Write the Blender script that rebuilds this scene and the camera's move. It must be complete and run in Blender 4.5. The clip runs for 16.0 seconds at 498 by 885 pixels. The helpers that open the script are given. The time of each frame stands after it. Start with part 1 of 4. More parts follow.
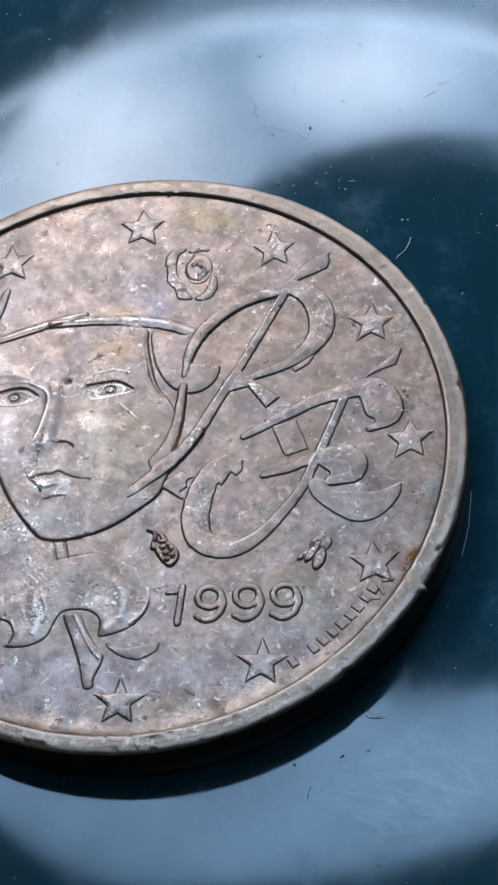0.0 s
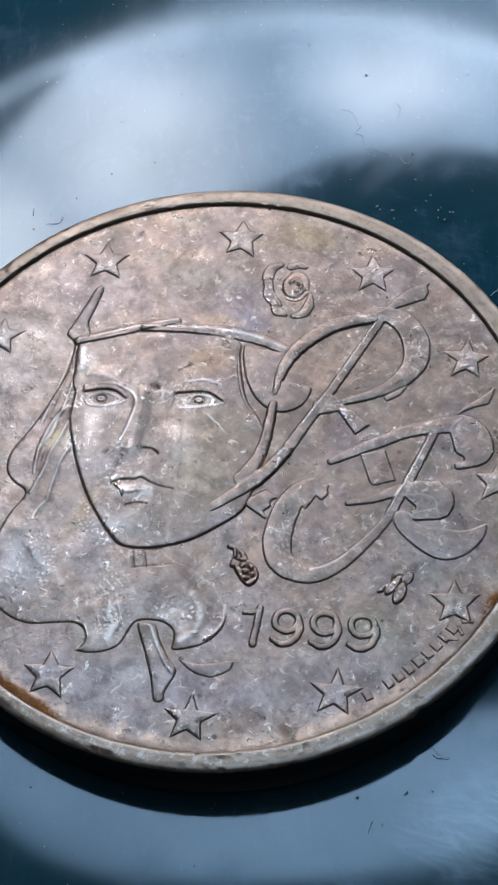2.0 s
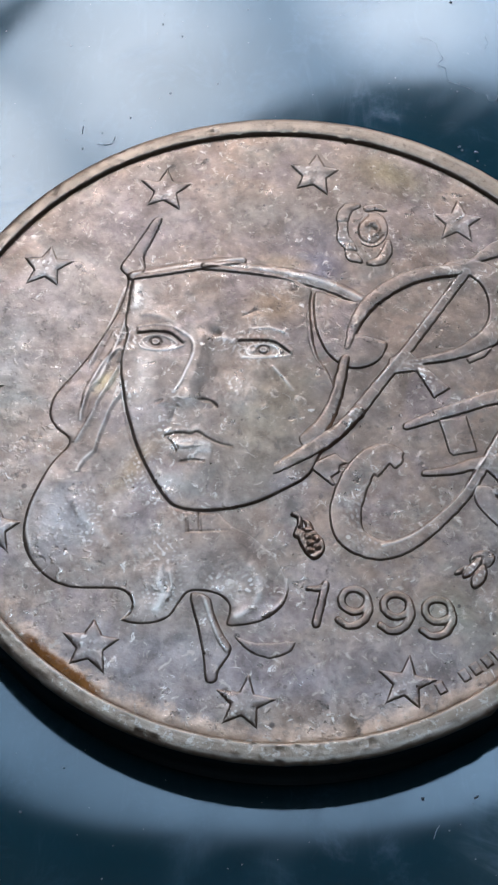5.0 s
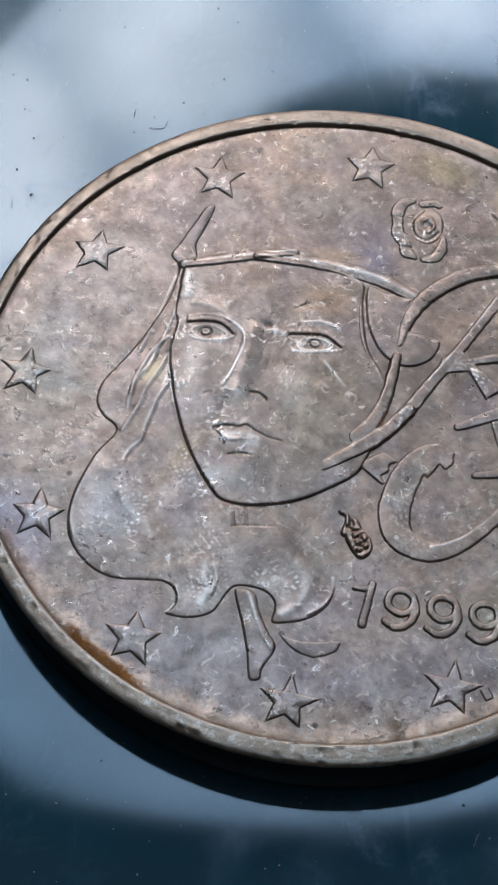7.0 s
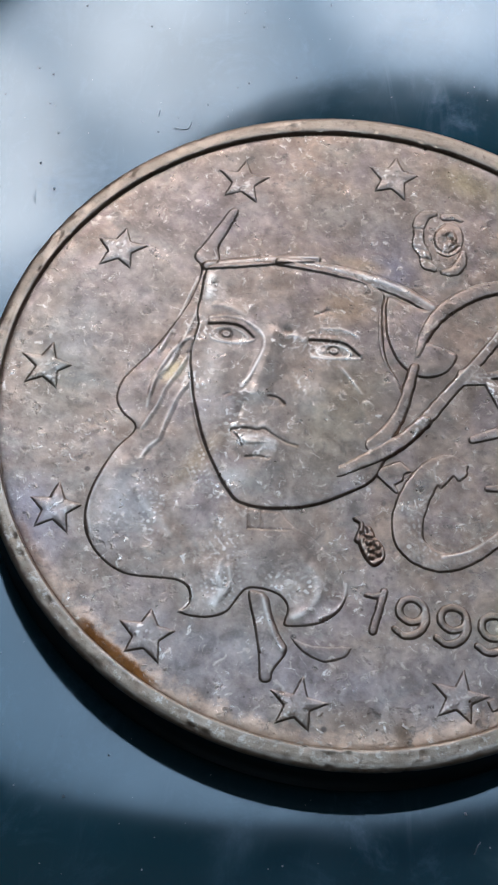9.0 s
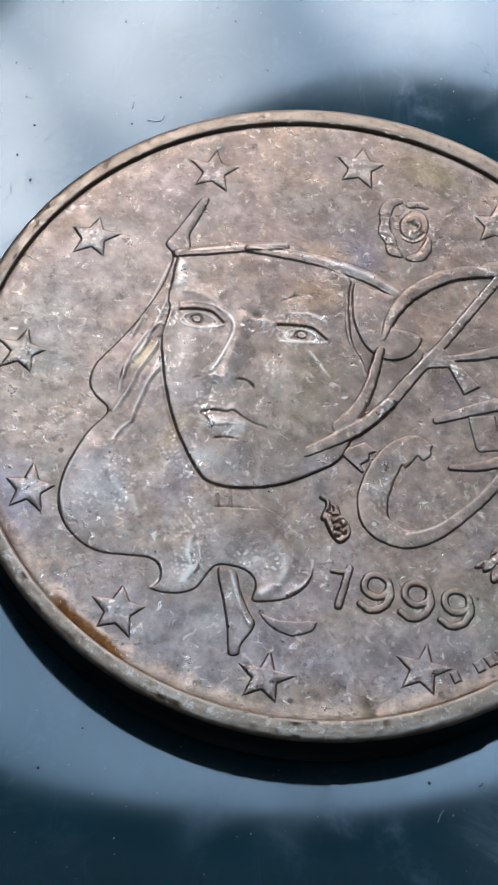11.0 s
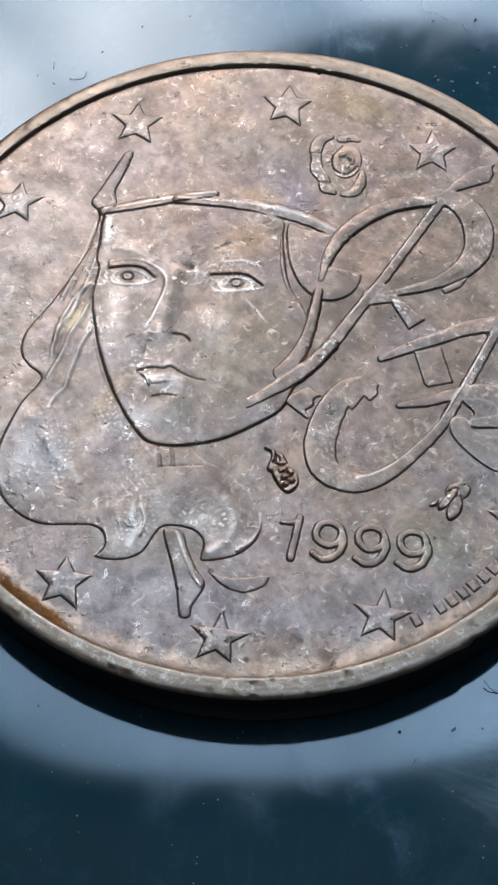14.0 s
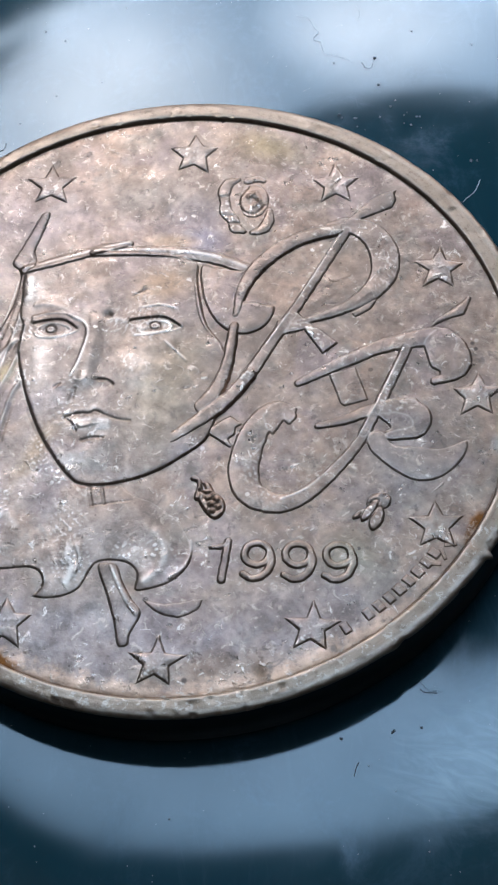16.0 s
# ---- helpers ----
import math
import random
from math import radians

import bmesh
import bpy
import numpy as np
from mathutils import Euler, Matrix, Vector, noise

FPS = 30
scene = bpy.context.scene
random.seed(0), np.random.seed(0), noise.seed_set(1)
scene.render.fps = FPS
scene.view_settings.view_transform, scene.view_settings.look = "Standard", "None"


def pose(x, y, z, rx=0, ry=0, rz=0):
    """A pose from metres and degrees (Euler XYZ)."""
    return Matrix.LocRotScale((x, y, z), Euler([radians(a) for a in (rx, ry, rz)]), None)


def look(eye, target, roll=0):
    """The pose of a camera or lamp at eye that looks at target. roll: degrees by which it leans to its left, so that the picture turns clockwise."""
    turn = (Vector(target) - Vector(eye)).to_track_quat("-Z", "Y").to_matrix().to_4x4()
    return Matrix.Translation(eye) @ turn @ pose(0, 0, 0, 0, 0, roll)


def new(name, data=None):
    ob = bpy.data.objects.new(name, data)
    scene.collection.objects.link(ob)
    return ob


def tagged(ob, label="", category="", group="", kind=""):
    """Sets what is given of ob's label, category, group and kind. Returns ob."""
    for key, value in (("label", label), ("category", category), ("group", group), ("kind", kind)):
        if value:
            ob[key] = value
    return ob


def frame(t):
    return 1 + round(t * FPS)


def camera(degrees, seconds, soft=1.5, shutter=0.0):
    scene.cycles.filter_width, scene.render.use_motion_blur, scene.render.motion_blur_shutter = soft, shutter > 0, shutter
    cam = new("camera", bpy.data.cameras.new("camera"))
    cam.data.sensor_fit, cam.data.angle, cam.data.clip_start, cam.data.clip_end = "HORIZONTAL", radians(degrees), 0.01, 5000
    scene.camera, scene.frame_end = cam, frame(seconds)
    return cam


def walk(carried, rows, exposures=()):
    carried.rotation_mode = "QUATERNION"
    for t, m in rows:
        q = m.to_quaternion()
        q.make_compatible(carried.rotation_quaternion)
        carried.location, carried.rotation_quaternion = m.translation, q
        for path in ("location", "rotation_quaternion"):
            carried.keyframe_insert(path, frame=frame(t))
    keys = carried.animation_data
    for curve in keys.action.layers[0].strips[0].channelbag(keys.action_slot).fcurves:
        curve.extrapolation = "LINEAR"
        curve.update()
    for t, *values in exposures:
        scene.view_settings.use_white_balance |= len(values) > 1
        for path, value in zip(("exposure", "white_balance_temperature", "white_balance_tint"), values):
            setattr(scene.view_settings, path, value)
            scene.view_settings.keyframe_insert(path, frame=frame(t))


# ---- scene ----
MM = 0.000884                    # one unit of the plan in metres: the coin's radius of 10.6 units is 9.37 mm
R_COIN, THICK, FIELD = 10.65, 1.9, 1.78   # radius, height of the rim, height of the struck field

# ---- camera ----
cam = camera(14.0, 16.0, soft=2.3)
# seconds, place in plan units, tilt from straight down, heading, roll in degrees
PATH = [
    (0, 11.09, -33.39, 56.52, 31.88, 12.33, -13.04),
    (0.5, 10.18, -33.32, 57.03, 32.22, 11.86, -11.28),
    (1, 9.19, -32.96, 57.48, 32.20, 11.39, -9.31),
    (1.5, 8.00, -32.56, 57.46, 31.69, 10.71, -7.25),
    (2, 6.61, -32.31, 57.18, 31.09, 9.69, -5.00),
    (2.5, 5.25, -31.57, 56.48, 30.35, 8.42, -2.11),
    (3, 3.59, -30.19, 54.92, 29.27, 6.81, -0.02),
    (5.5, 2.23, -28.87, 52.61, 28.81, 6.73, 1.25),
    (6, 1.79, -28.83, 52.41, 28.75, 6.68, 1.79),
    (6.5, 1.25, -28.85, 52.33, 28.56, 6.35, 2.55),
    (7, 0.67, -28.50, 52.23, 28.33, 5.93, 3.73),
    (7.5, -0.07, -28.32, 52.09, 28.03, 5.45, 5.03),
    (8, -0.63, -28.40, 52.12, 27.98, 4.56, 6.34),
    (10.5, -1.46, -29.72, 53.81, 28.88, 1.88, 10.94),
    (11, -0.11, -29.97, 53.87, 28.40, 3.14, 8.41),
    (11.5, 1.45, -30.17, 53.99, 27.94, 4.66, 5.06),
    (12, 2.84, -30.30, 54.37, 27.94, 5.96, 2.30),
    (12.5, 3.59, -29.81, 53.94, 27.83, 6.36, 0.68),
    (13, 3.29, -29.13, 52.64, 27.37, 6.69, 0.27),
    (13.5, 3.32, -28.83, 52.17, 27.33, 6.78, 0.12),
    (14, 3.50, -29.01, 52.05, 27.50, 7.21, -0.31),
    (14.5, 4.29, -29.47, 52.26, 27.82, 7.77, -1.90),
    (15, 5.41, -30.24, 52.55, 28.37, 8.62, -4.12),
    (15.5, 6.61, -30.75, 52.47, 29.34, 9.66, -6.65),
    (16, 7.84, -31.40, 52.74, 30.46, 10.66, -8.71),
]
walk(cam, [(t, pose(x * MM, y * MM, z * MM, tilt, 0, turn) @ pose(0, 0, 0, 0, 0, roll)) for t, x, y, z, tilt, turn, roll in PATH],
     [(0.0, -0.08, 5800, 10), (2.0, -0.15, 5920, 10), (5.5, -0.2, 6080, 10), (8.0, -0.25, 6150, 10), (11.0, -0.1, 6250, 10), (12.5, -0.06, 6350, 10), (14.5, 0.02, 6330, 10), (16.0, 0.0, 6100, 10)])

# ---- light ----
# an overcast sky outside; its light enters by an unseen window, added in the far wall to brighten the coin's relief
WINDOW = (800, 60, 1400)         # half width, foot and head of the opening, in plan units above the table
world = bpy.data.worlds.new("world")
scene.world = world
world.use_nodes = True
sky = world.node_tree.nodes.new("ShaderNodeTexSky")
sky.sky_type, sky.sun_disc, sky.sun_elevation, sky.sun_rotation = "NISHITA", False, radians(35), radians(20)
world.node_tree.links.new(sky.outputs[0], world.node_tree.nodes["Background"].inputs[0])
world.node_tree.nodes["Background"].inputs[1].default_value = 0.08
daylight = new("window_fill_light", bpy.data.lights.new("window_fill_light", "AREA"))
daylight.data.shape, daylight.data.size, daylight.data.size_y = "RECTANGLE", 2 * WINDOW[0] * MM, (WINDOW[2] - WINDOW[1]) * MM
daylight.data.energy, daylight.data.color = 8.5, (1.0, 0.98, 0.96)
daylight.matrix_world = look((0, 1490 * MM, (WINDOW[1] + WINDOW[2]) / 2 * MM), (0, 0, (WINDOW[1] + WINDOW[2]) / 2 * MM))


# ---- node helpers ----
class Nodes:
    """A small shorthand for node materials; coordinates are the object's own, in plan units."""

    def __init__(self, name, world=False):
        self.mat = bpy.data.materials.new(name)
        self.mat.use_nodes = True
        self.tree = self.mat.node_tree
        self.bsdf = self.tree.nodes["Principled BSDF"]
        tex = self.tree.nodes.new("ShaderNodeNewGeometry" if world else "ShaderNodeTexCoord")
        scale = self.tree.nodes.new("ShaderNodeVectorMath")
        scale.operation = "SCALE"
        scale.inputs["Scale"].default_value = 1 / MM
        self.link(tex.outputs["Position" if world else "Object"], scale.inputs[0])
        self.mm = scale.outputs[0]

    def link(self, a, b):
        self.tree.links.new(a, b)

    def put(self, value, socket):
        if isinstance(value, bpy.types.NodeSocket):
            self.link(value, socket)
        elif isinstance(value, (tuple, list)) and len(value) == 3 and socket.type == "RGBA":
            socket.default_value = (*value, 1)
        else:
            socket.default_value = value

    def noise(self, scale, detail=4.0, rough=0.55, at=None, distortion=0.0):
        n = self.tree.nodes.new("ShaderNodeTexNoise")
        n.inputs["Scale"].default_value, n.inputs["Detail"].default_value = scale, detail
        n.inputs["Roughness"].default_value, n.inputs["Distortion"].default_value = rough, distortion
        self.link(at or self.mm, n.inputs["Vector"])
        return n.outputs["Fac"]

    def voronoi(self, scale, feature="F1", at=None):
        n = self.tree.nodes.new("ShaderNodeTexVoronoi")
        n.feature = feature
        n.inputs["Scale"].default_value = scale
        self.link(at or self.mm, n.inputs["Vector"])
        return n.outputs["Distance"]

    def along(self):
        """Coordinates that run round the coin, for streaks that follow its rim."""
        sep = self.tree.nodes.new("ShaderNodeSeparateXYZ")
        self.link(self.mm, sep.inputs[0])
        put = self.tree.nodes.new("ShaderNodeCombineXYZ")
        self.link(self.math("MULTIPLY", self.math("ARCTAN2", sep.outputs["Y"], sep.outputs["X"]), 8.0), put.inputs[0])
        self.link(self.math("MULTIPLY", self.radius(), 5.0), put.inputs[1])
        return put.outputs[0]

    def wear_glints(self):
        """Raised lines with wear and painted highlights, as noted on the mesh."""
        n = self.tree.nodes.new("ShaderNodeAttribute")
        n.attribute_name = "wear_glints"
        return n.outputs["Fac"]

    def dot(self, x, y, r):
        """A small round pit."""
        m = self.tree.nodes.new("ShaderNodeVectorMath")
        m.operation = "DISTANCE"
        self.link(self.mm, m.inputs[0])
        m.inputs[1].default_value = (x, y, FIELD)
        return self.ramp(m.outputs["Value"], r * 0.5, r * 1.3, 1.0, 0.0)

    def math(self, op, a, b=0.0, c=0.0):
        n = self.tree.nodes.new("ShaderNodeMath")
        n.operation = op
        for v, s in zip((a, b, c), n.inputs):
            self.put(v, s)
        return n.outputs[0]

    def ramp(self, v, lo, hi, a=0.0, b=1.0, smooth=True):
        n = self.tree.nodes.new("ShaderNodeMapRange")
        n.interpolation_type = "SMOOTHSTEP" if smooth else "LINEAR"
        for x, s in zip((v, lo, hi, a, b), n.inputs):
            self.put(x, s)
        return n.outputs[0]

    def mix(self, fac, a, b, blend="MIX"):
        n = self.tree.nodes.new("ShaderNodeMix")
        n.data_type, n.blend_type = "RGBA", blend
        self.put(fac, n.inputs["Factor"])
        self.put(a, [s for s in n.inputs if s.name == "A" and s.type == "RGBA"][0])
        self.put(b, [s for s in n.inputs if s.name == "B" and s.type == "RGBA"][0])
        return [s for s in n.outputs if s.type == "RGBA"][0]

    def spot(self, x, y, rx, ry, turn=0.0, ragged=0.35, scale=1.2):
        """A soft-edged stain on the flat: 1 inside, 0 outside, with a ragged border."""
        m = self.tree.nodes.new("ShaderNodeMapping")
        m.vector_type = "TEXTURE"
        m.inputs["Location"].default_value = (x, y, 0)
        m.inputs["Rotation"].default_value = (0, 0, radians(turn))
        m.inputs["Scale"].default_value = (rx, ry, 1000)
        self.link(self.mm, m.inputs["Vector"])
        n = self.tree.nodes.new("ShaderNodeVectorMath")
        n.operation = "LENGTH"
        self.link(m.outputs[0], n.inputs[0])
        d = self.math("ADD", n.outputs["Value"], self.math("MULTIPLY", self.math("SUBTRACT", self.noise(scale, 5), 0.5), 2 * ragged))
        return self.ramp(d, 0.15, 1.2, 1.0, 0.0)

    def radius(self):
        """Distance from the object's upright axis."""
        m = self.tree.nodes.new("ShaderNodeVectorMath")
        m.operation = "MULTIPLY"
        m.inputs[1].default_value = (1, 1, 0)
        self.link(self.mm, m.inputs[0])
        n = self.tree.nodes.new("ShaderNodeVectorMath")
        n.operation = "LENGTH"
        self.link(m.outputs[0], n.inputs[0])
        return n.outputs["Value"]

    def rust(self):
        """Rust that has crept along the foot of the coin's rim at three places."""
        ragged = self.math("ADD", self.radius(), self.math("MULTIPLY", self.math("SUBTRACT", self.noise(2.2, 5, 0.7), 0.5), 0.5))
        along = self.math("MAXIMUM", self.spot(-4.9, -8.5, 1.7, 1.5, 0, 0.25, 1.5), self.spot(9.1, -4.9, 0.7, 0.9, 0, 0.25, 1.5))
        along = self.math("MAXIMUM", along, self.math("MULTIPLY", self.spot(-7.9, -5.9, 1.4, 2.0, 30, 0.25, 1.5), 0.3))
        return self.math("MULTIPLY", self.ramp(ragged, 9.68, 9.88), self.ramp(along, 0.15, 0.6))

    def drawn(self, turn, stretch):
        """Coordinates squeezed across one direction, for streaks and scratches."""
        m = self.tree.nodes.new("ShaderNodeMapping")
        m.vector_type = "TEXTURE"
        m.inputs["Rotation"].default_value = (0, 0, radians(turn))
        m.inputs["Scale"].default_value = (1.0, 1 / stretch, 1.0)
        self.link(self.mm, m.inputs["Vector"])
        return m.outputs[0]

    def bump(self, height, distance, strength=1.0, after=None):
        n = self.tree.nodes.new("ShaderNodeBump")
        n.inputs["Strength"].default_value, n.inputs["Distance"].default_value = strength, distance * MM
        self.link(height, n.inputs["Height"])
        if after:
            self.link(after, n.inputs["Normal"])
        return n.outputs[0]

    def finish(self, color=None, rough=None, metal=None, normal=None):
        for v, key in ((color, "Base Color"), (rough, "Roughness"), (metal, "Metallic"), (normal, "Normal")):
            if v is not None:
                self.put(v, self.bsdf.inputs[key])
        return self.mat


# ---- materials ----
# stains on the coin: place, half sizes, turn, strength, colour
STAINS = [
    (0.1, 6.0, 1.3, 1.0, 15, 0.4, (0.36, 0.32, 0.40)),
    (-1.2, 6.7, 2.4, 1.1, 5, 0.4, (0.34, 0.31, 0.30)),
    (0.6, 5.2, 0.9, 0.6, 15, 0.65, (0.37, 0.35, 0.46)),
    (-8.2, -5.2, 1.3, 1.9, 30, 0.5, (0.40, 0.37, 0.47)),
    (-0.3, 0.0, 1.4, 2.8, -15, 0.45, (0.43, 0.345, 0.235)),
    (2.4, 8.9, 1.5, 0.7, -12, 0.6, (0.40, 0.32, 0.18)),
    (-3.9, -2.2, 0.4, 1.6, -28, 0.45, (0.55, 0.38, 0.22)),
    (-0.4, 5.25, 1.1, 0.3, -5, 0.6, (0.68, 0.48, 0.33)),
    (-1.5, 1.1, 0.7, 0.9, 10, 0.5, (0.62, 0.43, 0.32)),
    (-0.6, 3.6, 1.3, 0.8, 10, 0.65, (0.55, 0.37, 0.23)),
]
BLOOMS = [
    (-8.3, 0.3, 1.6, 2.8, 0, 0.55, (0.37, 0.37, 0.32)),
    (-2.2, -8.2, 4.6, 1.5, 0, 0.55, (0.41, 0.355, 0.375)),
    (4.0, -7.6, 3.4, 1.6, 10, 0.5, (0.41, 0.35, 0.37)),
    (7.0, -2.6, 2.2, 2.4, 0, 0.45, (0.37, 0.345, 0.34)),
    (4.7, 4.2, 0.9, 1.1, 0, 0.55, (0.58, 0.41, 0.31)),
    (-6.7, 3.4, 1.6, 2.2, 30, 0.45, (0.49, 0.42, 0.36)),
    (-5.6, -4.2, 1.0, 1.8, -10, 0.4, (0.40, 0.38, 0.42)),
    (3.2, 3.4, 0.8, 1.0, -35, 0.5, (0.56, 0.38, 0.29)),
    (5.5, 0.2, 1.0, 0.6, 20, 0.4, (0.55, 0.38, 0.29)),
    (1.6, -3.3, 0.5, 1.0, 10, 0.5, (0.56, 0.38, 0.28)),
    (-5.2, 0.4, 0.3, 0.6, -30, 0.6, (0.62, 0.50, 0.27)),
    (5.3, -5.5, 1.0, 0.8, 0, 0.45, (0.37, 0.35, 0.25)),
    (-4.5, 8.2, 1.6, 0.6, 25, 0.35, (0.30, 0.28, 0.24)),
    (-2.0, 7.2, 1.2, 0.8, 0, 0.35, (0.33, 0.30, 0.27)),
    # mauve-grey tarnish, painted darker to offset the lamp's highlight there
    (-5.0, 6.2, 3.2, 2.4, 35, 0.45, (0.37, 0.31, 0.315)),
]
BLOTCHES = [
    (-2.2, 2.5, 0.2, 0.3, 10, 0.7, (0.20, 0.15, 0.12)),
    (-8.0, -0.6, 0.3, 0.4, 0, 0.5, (0.24, 0.22, 0.19)),
    (-7.6, 1.5, 1.8, 3.0, 0, 0.4, (0.38, 0.32, 0.32)),
    (-4.8, 6.9, 0.22, 0.2, 0, 0.6, (0.20, 0.16, 0.14)),
    (-3.1, 5.6, 0.26, 0.2, 0, 0.6, (0.20, 0.16, 0.14)),
    (-6.0, 7.1, 0.24, 0.24, 0, 0.5, (0.22, 0.18, 0.15)),
    (9.55, -1.9, 0.28, 0.4, -10, 0.7, (0.62, 0.58, 0.58)),
    (8.3, 4.5, 0.4, 0.6, 30, 0.6, (0.66, 0.45, 0.33)),
    (6.9, 6.7, 0.7, 0.5, -40, 0.5, (0.66, 0.45, 0.35)),
]


def coin_metal(name="tarnished_copper", grey=0.0):
    """Tarnished copper plating: grey-brown field with pinkish, greenish and bluish patches, fine pits and scratches."""
    n = Nodes(name, world=True)
    broad, mid, fine = n.noise(0.32, 5, 0.6), n.noise(1.5, 6, 0.68), n.noise(7.0, 5, 0.7)
    c = n.mix(n.ramp(broad, 0.35, 0.66), (0.40, 0.315, 0.27), (0.50, 0.36, 0.285))
    c = n.mix(n.ramp(mid, 0.50, 0.70, 0.0, 0.5), c, (0.58, 0.43, 0.345))
    c = n.mix(n.ramp(n.noise(0.45, 4, 0.6, distortion=0.5), 0.48, 0.66, 0.0, 0.7), c, (0.43, 0.335, 0.325))
    c = n.mix(n.ramp(n.noise(0.7, 5, 0.65, distortion=0.6), 0.50, 0.68, 0.0, 0.7), c, (0.37, 0.325, 0.285))
    c = n.mix(n.ramp(fine, 0.54, 0.68, 0.0, 0.3), c, (0.25, 0.20, 0.17))
    c = n.mix(n.ramp(n.noise(3.0, 4, 0.6, distortion=0.4), 0.56, 0.68, 0.0, 0.35), c, (0.70, 0.56, 0.47))
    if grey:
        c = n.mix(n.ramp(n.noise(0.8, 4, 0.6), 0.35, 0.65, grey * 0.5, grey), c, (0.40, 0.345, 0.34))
    # stains with a shape of their own
    for spots in (STAINS, BLOOMS, BLOTCHES):
        for x, y, rx, ry, turn, much, tint in spots:
            c = n.mix(n.math("MULTIPLY", n.spot(x, y, rx, ry, turn), much), c, tint)
    # bright fresh copper along the foot of the near rim, rust at two places, one brown spot
    radius = n.radius()
    sep = n.tree.nodes.new("ShaderNodeSeparateXYZ")
    n.link(n.mm, sep.inputs[0])
    ragged = n.math("ADD", radius, n.math("MULTIPLY", n.math("SUBTRACT", n.noise(1.8, 6, 0.7), 0.5), 1.6))
    foot = n.math("MULTIPLY", n.ramp(ragged, 9.42, 9.9), n.ramp(sep.outputs["Y"], -4.5, -8.5, 0.0, 1.0))
    c = n.mix(n.math("MULTIPLY", foot, 0.8), c, (0.92, 0.62, 0.46))
    rust = n.rust()
    c = n.mix(rust, c, n.mix(n.noise(3.0, 4), (0.55, 0.26, 0.07), (0.26, 0.11, 0.04)))
    c = n.mix(n.math("MULTIPLY", n.spot(3.04, -9.15, 0.36, 0.45, 0, 0.5, 2.0), 0.8), c, (0.19, 0.12, 0.075))
    # scratches: noise drawn out along two directions
    scratch = n.math("MAXIMUM", n.noise(3.6, 3, 0.6, n.drawn(28, 4.0)), n.noise(3.2, 3, 0.6, n.drawn(-40, 4.5)))
    scratch = n.math("MULTIPLY", n.ramp(scratch, 0.66, 0.74), n.ramp(n.noise(0.5, 3), 0.45, 0.6))
    pits = n.math("MINIMUM", n.ramp(n.voronoi(1.0), 0.05, 0.10), n.ramp(n.voronoi(3.1), 0.04, 0.17))
    pits = n.math("MAXIMUM", pits, n.ramp(n.noise(0.9, 3, 0.6, distortion=1.0), 0.60, 0.48))
    c = n.mix(n.ramp(pits, 0.0, 1.0, 0.65, 0.0), c, (0.17, 0.13, 0.11))
    for x, y, r in (((-6.93, -3.29, 0.09), (-0.34, -7.06, 0.09), (0.92, -9.49, 0.09), (-2.65, 2.46, 0.09), (8.77, 1.53, 0.07), (8.87, 1.33, 0.07), (3.43, 0.43, 0.07), (5.59, -5.36, 0.06), (-9.54, 0.67, 0.1))):
        c = n.mix(n.math("MULTIPLY", n.dot(x, y, r), 0.8), c, (0.07, 0.055, 0.05))
    # cloudy tarnish and small dark and pale flecks
    c = n.mix(1.0, c, n.ramp(n.noise(1.1, 4, 0.6, distortion=0.8), 0.36, 0.64, 0.80, 1.16, False), "MULTIPLY")
    c = n.mix(n.ramp(n.noise(2.2, 4, 0.6, distortion=1.0), 0.59, 0.68, 0.0, 0.5), c, (0.24, 0.20, 0.18))
    c = n.mix(n.ramp(n.noise(2.7, 4, 0.6, distortion=1.2), 0.60, 0.68, 0.0, 0.7), c, (0.74, 0.62, 0.54))
    # corrosion pocks and small raised crumbs of tarnish, thicker in some places
    where = n.ramp(n.noise(0.28, 3, 0.6), 0.40, 0.60, 0.03, -0.03)
    pock = n.ramp(n.math("SUBTRACT", n.noise(3.0, 3, 0.55), where), 0.60, 0.76)
    nodule = n.ramp(n.math("SUBTRACT", n.noise(3.5, 3, 0.55, distortion=0.3), where), 0.60, 0.76)
    c = n.mix(n.math("MULTIPLY", pock, 0.65), c, (0.20, 0.165, 0.15))
    c = n.mix(n.math("MULTIPLY", nodule, 0.6), c, (0.80, 0.66, 0.57))
    # grime and grain, at two sizes
    c = n.mix(1.0, c, n.ramp(n.noise(1.9, 5, 0.66, distortion=0.3), 0.34, 0.64, 0.74, 1.19, False), "MULTIPLY")
    grain = n.noise(7.5, 6, 0.75)
    c = n.mix(1.0, c, n.ramp(grain, 0.36, 0.62, 0.92, 1.07, False), "MULTIPLY")
    c = n.mix(1.0, c, (0.493, 0.416, 0.357), "MULTIPLY")
    # wear and highlights on the high edges, both painted as paler metal
    worn = n.math("MULTIPLY", n.wear_glints(), n.ramp(n.noise(1.4, 5, 0.7), 0.34, 0.56, 0.3, 1.0))
    flecks = n.math("MULTIPLY", n.ramp(n.voronoi(0.75), 0.07, 0.04), n.ramp(n.noise(0.3, 3), 0.5, 0.6))
    scuff_glint = n.math("MULTIPLY", n.ramp(n.noise(3.5, 4, 0.7, distortion=0.8), 0.58, 0.68), n.ramp(n.noise(0.6, 3), 0.46, 0.60, 0.0, 0.8))
    worn = n.math("MAXIMUM", worn, n.math("MAXIMUM", n.math("MULTIPLY", flecks, 0.5), scuff_glint))
    c = n.mix(n.math("MULTIPLY", worn, 0.62), c, (0.74, 0.58, 0.47))
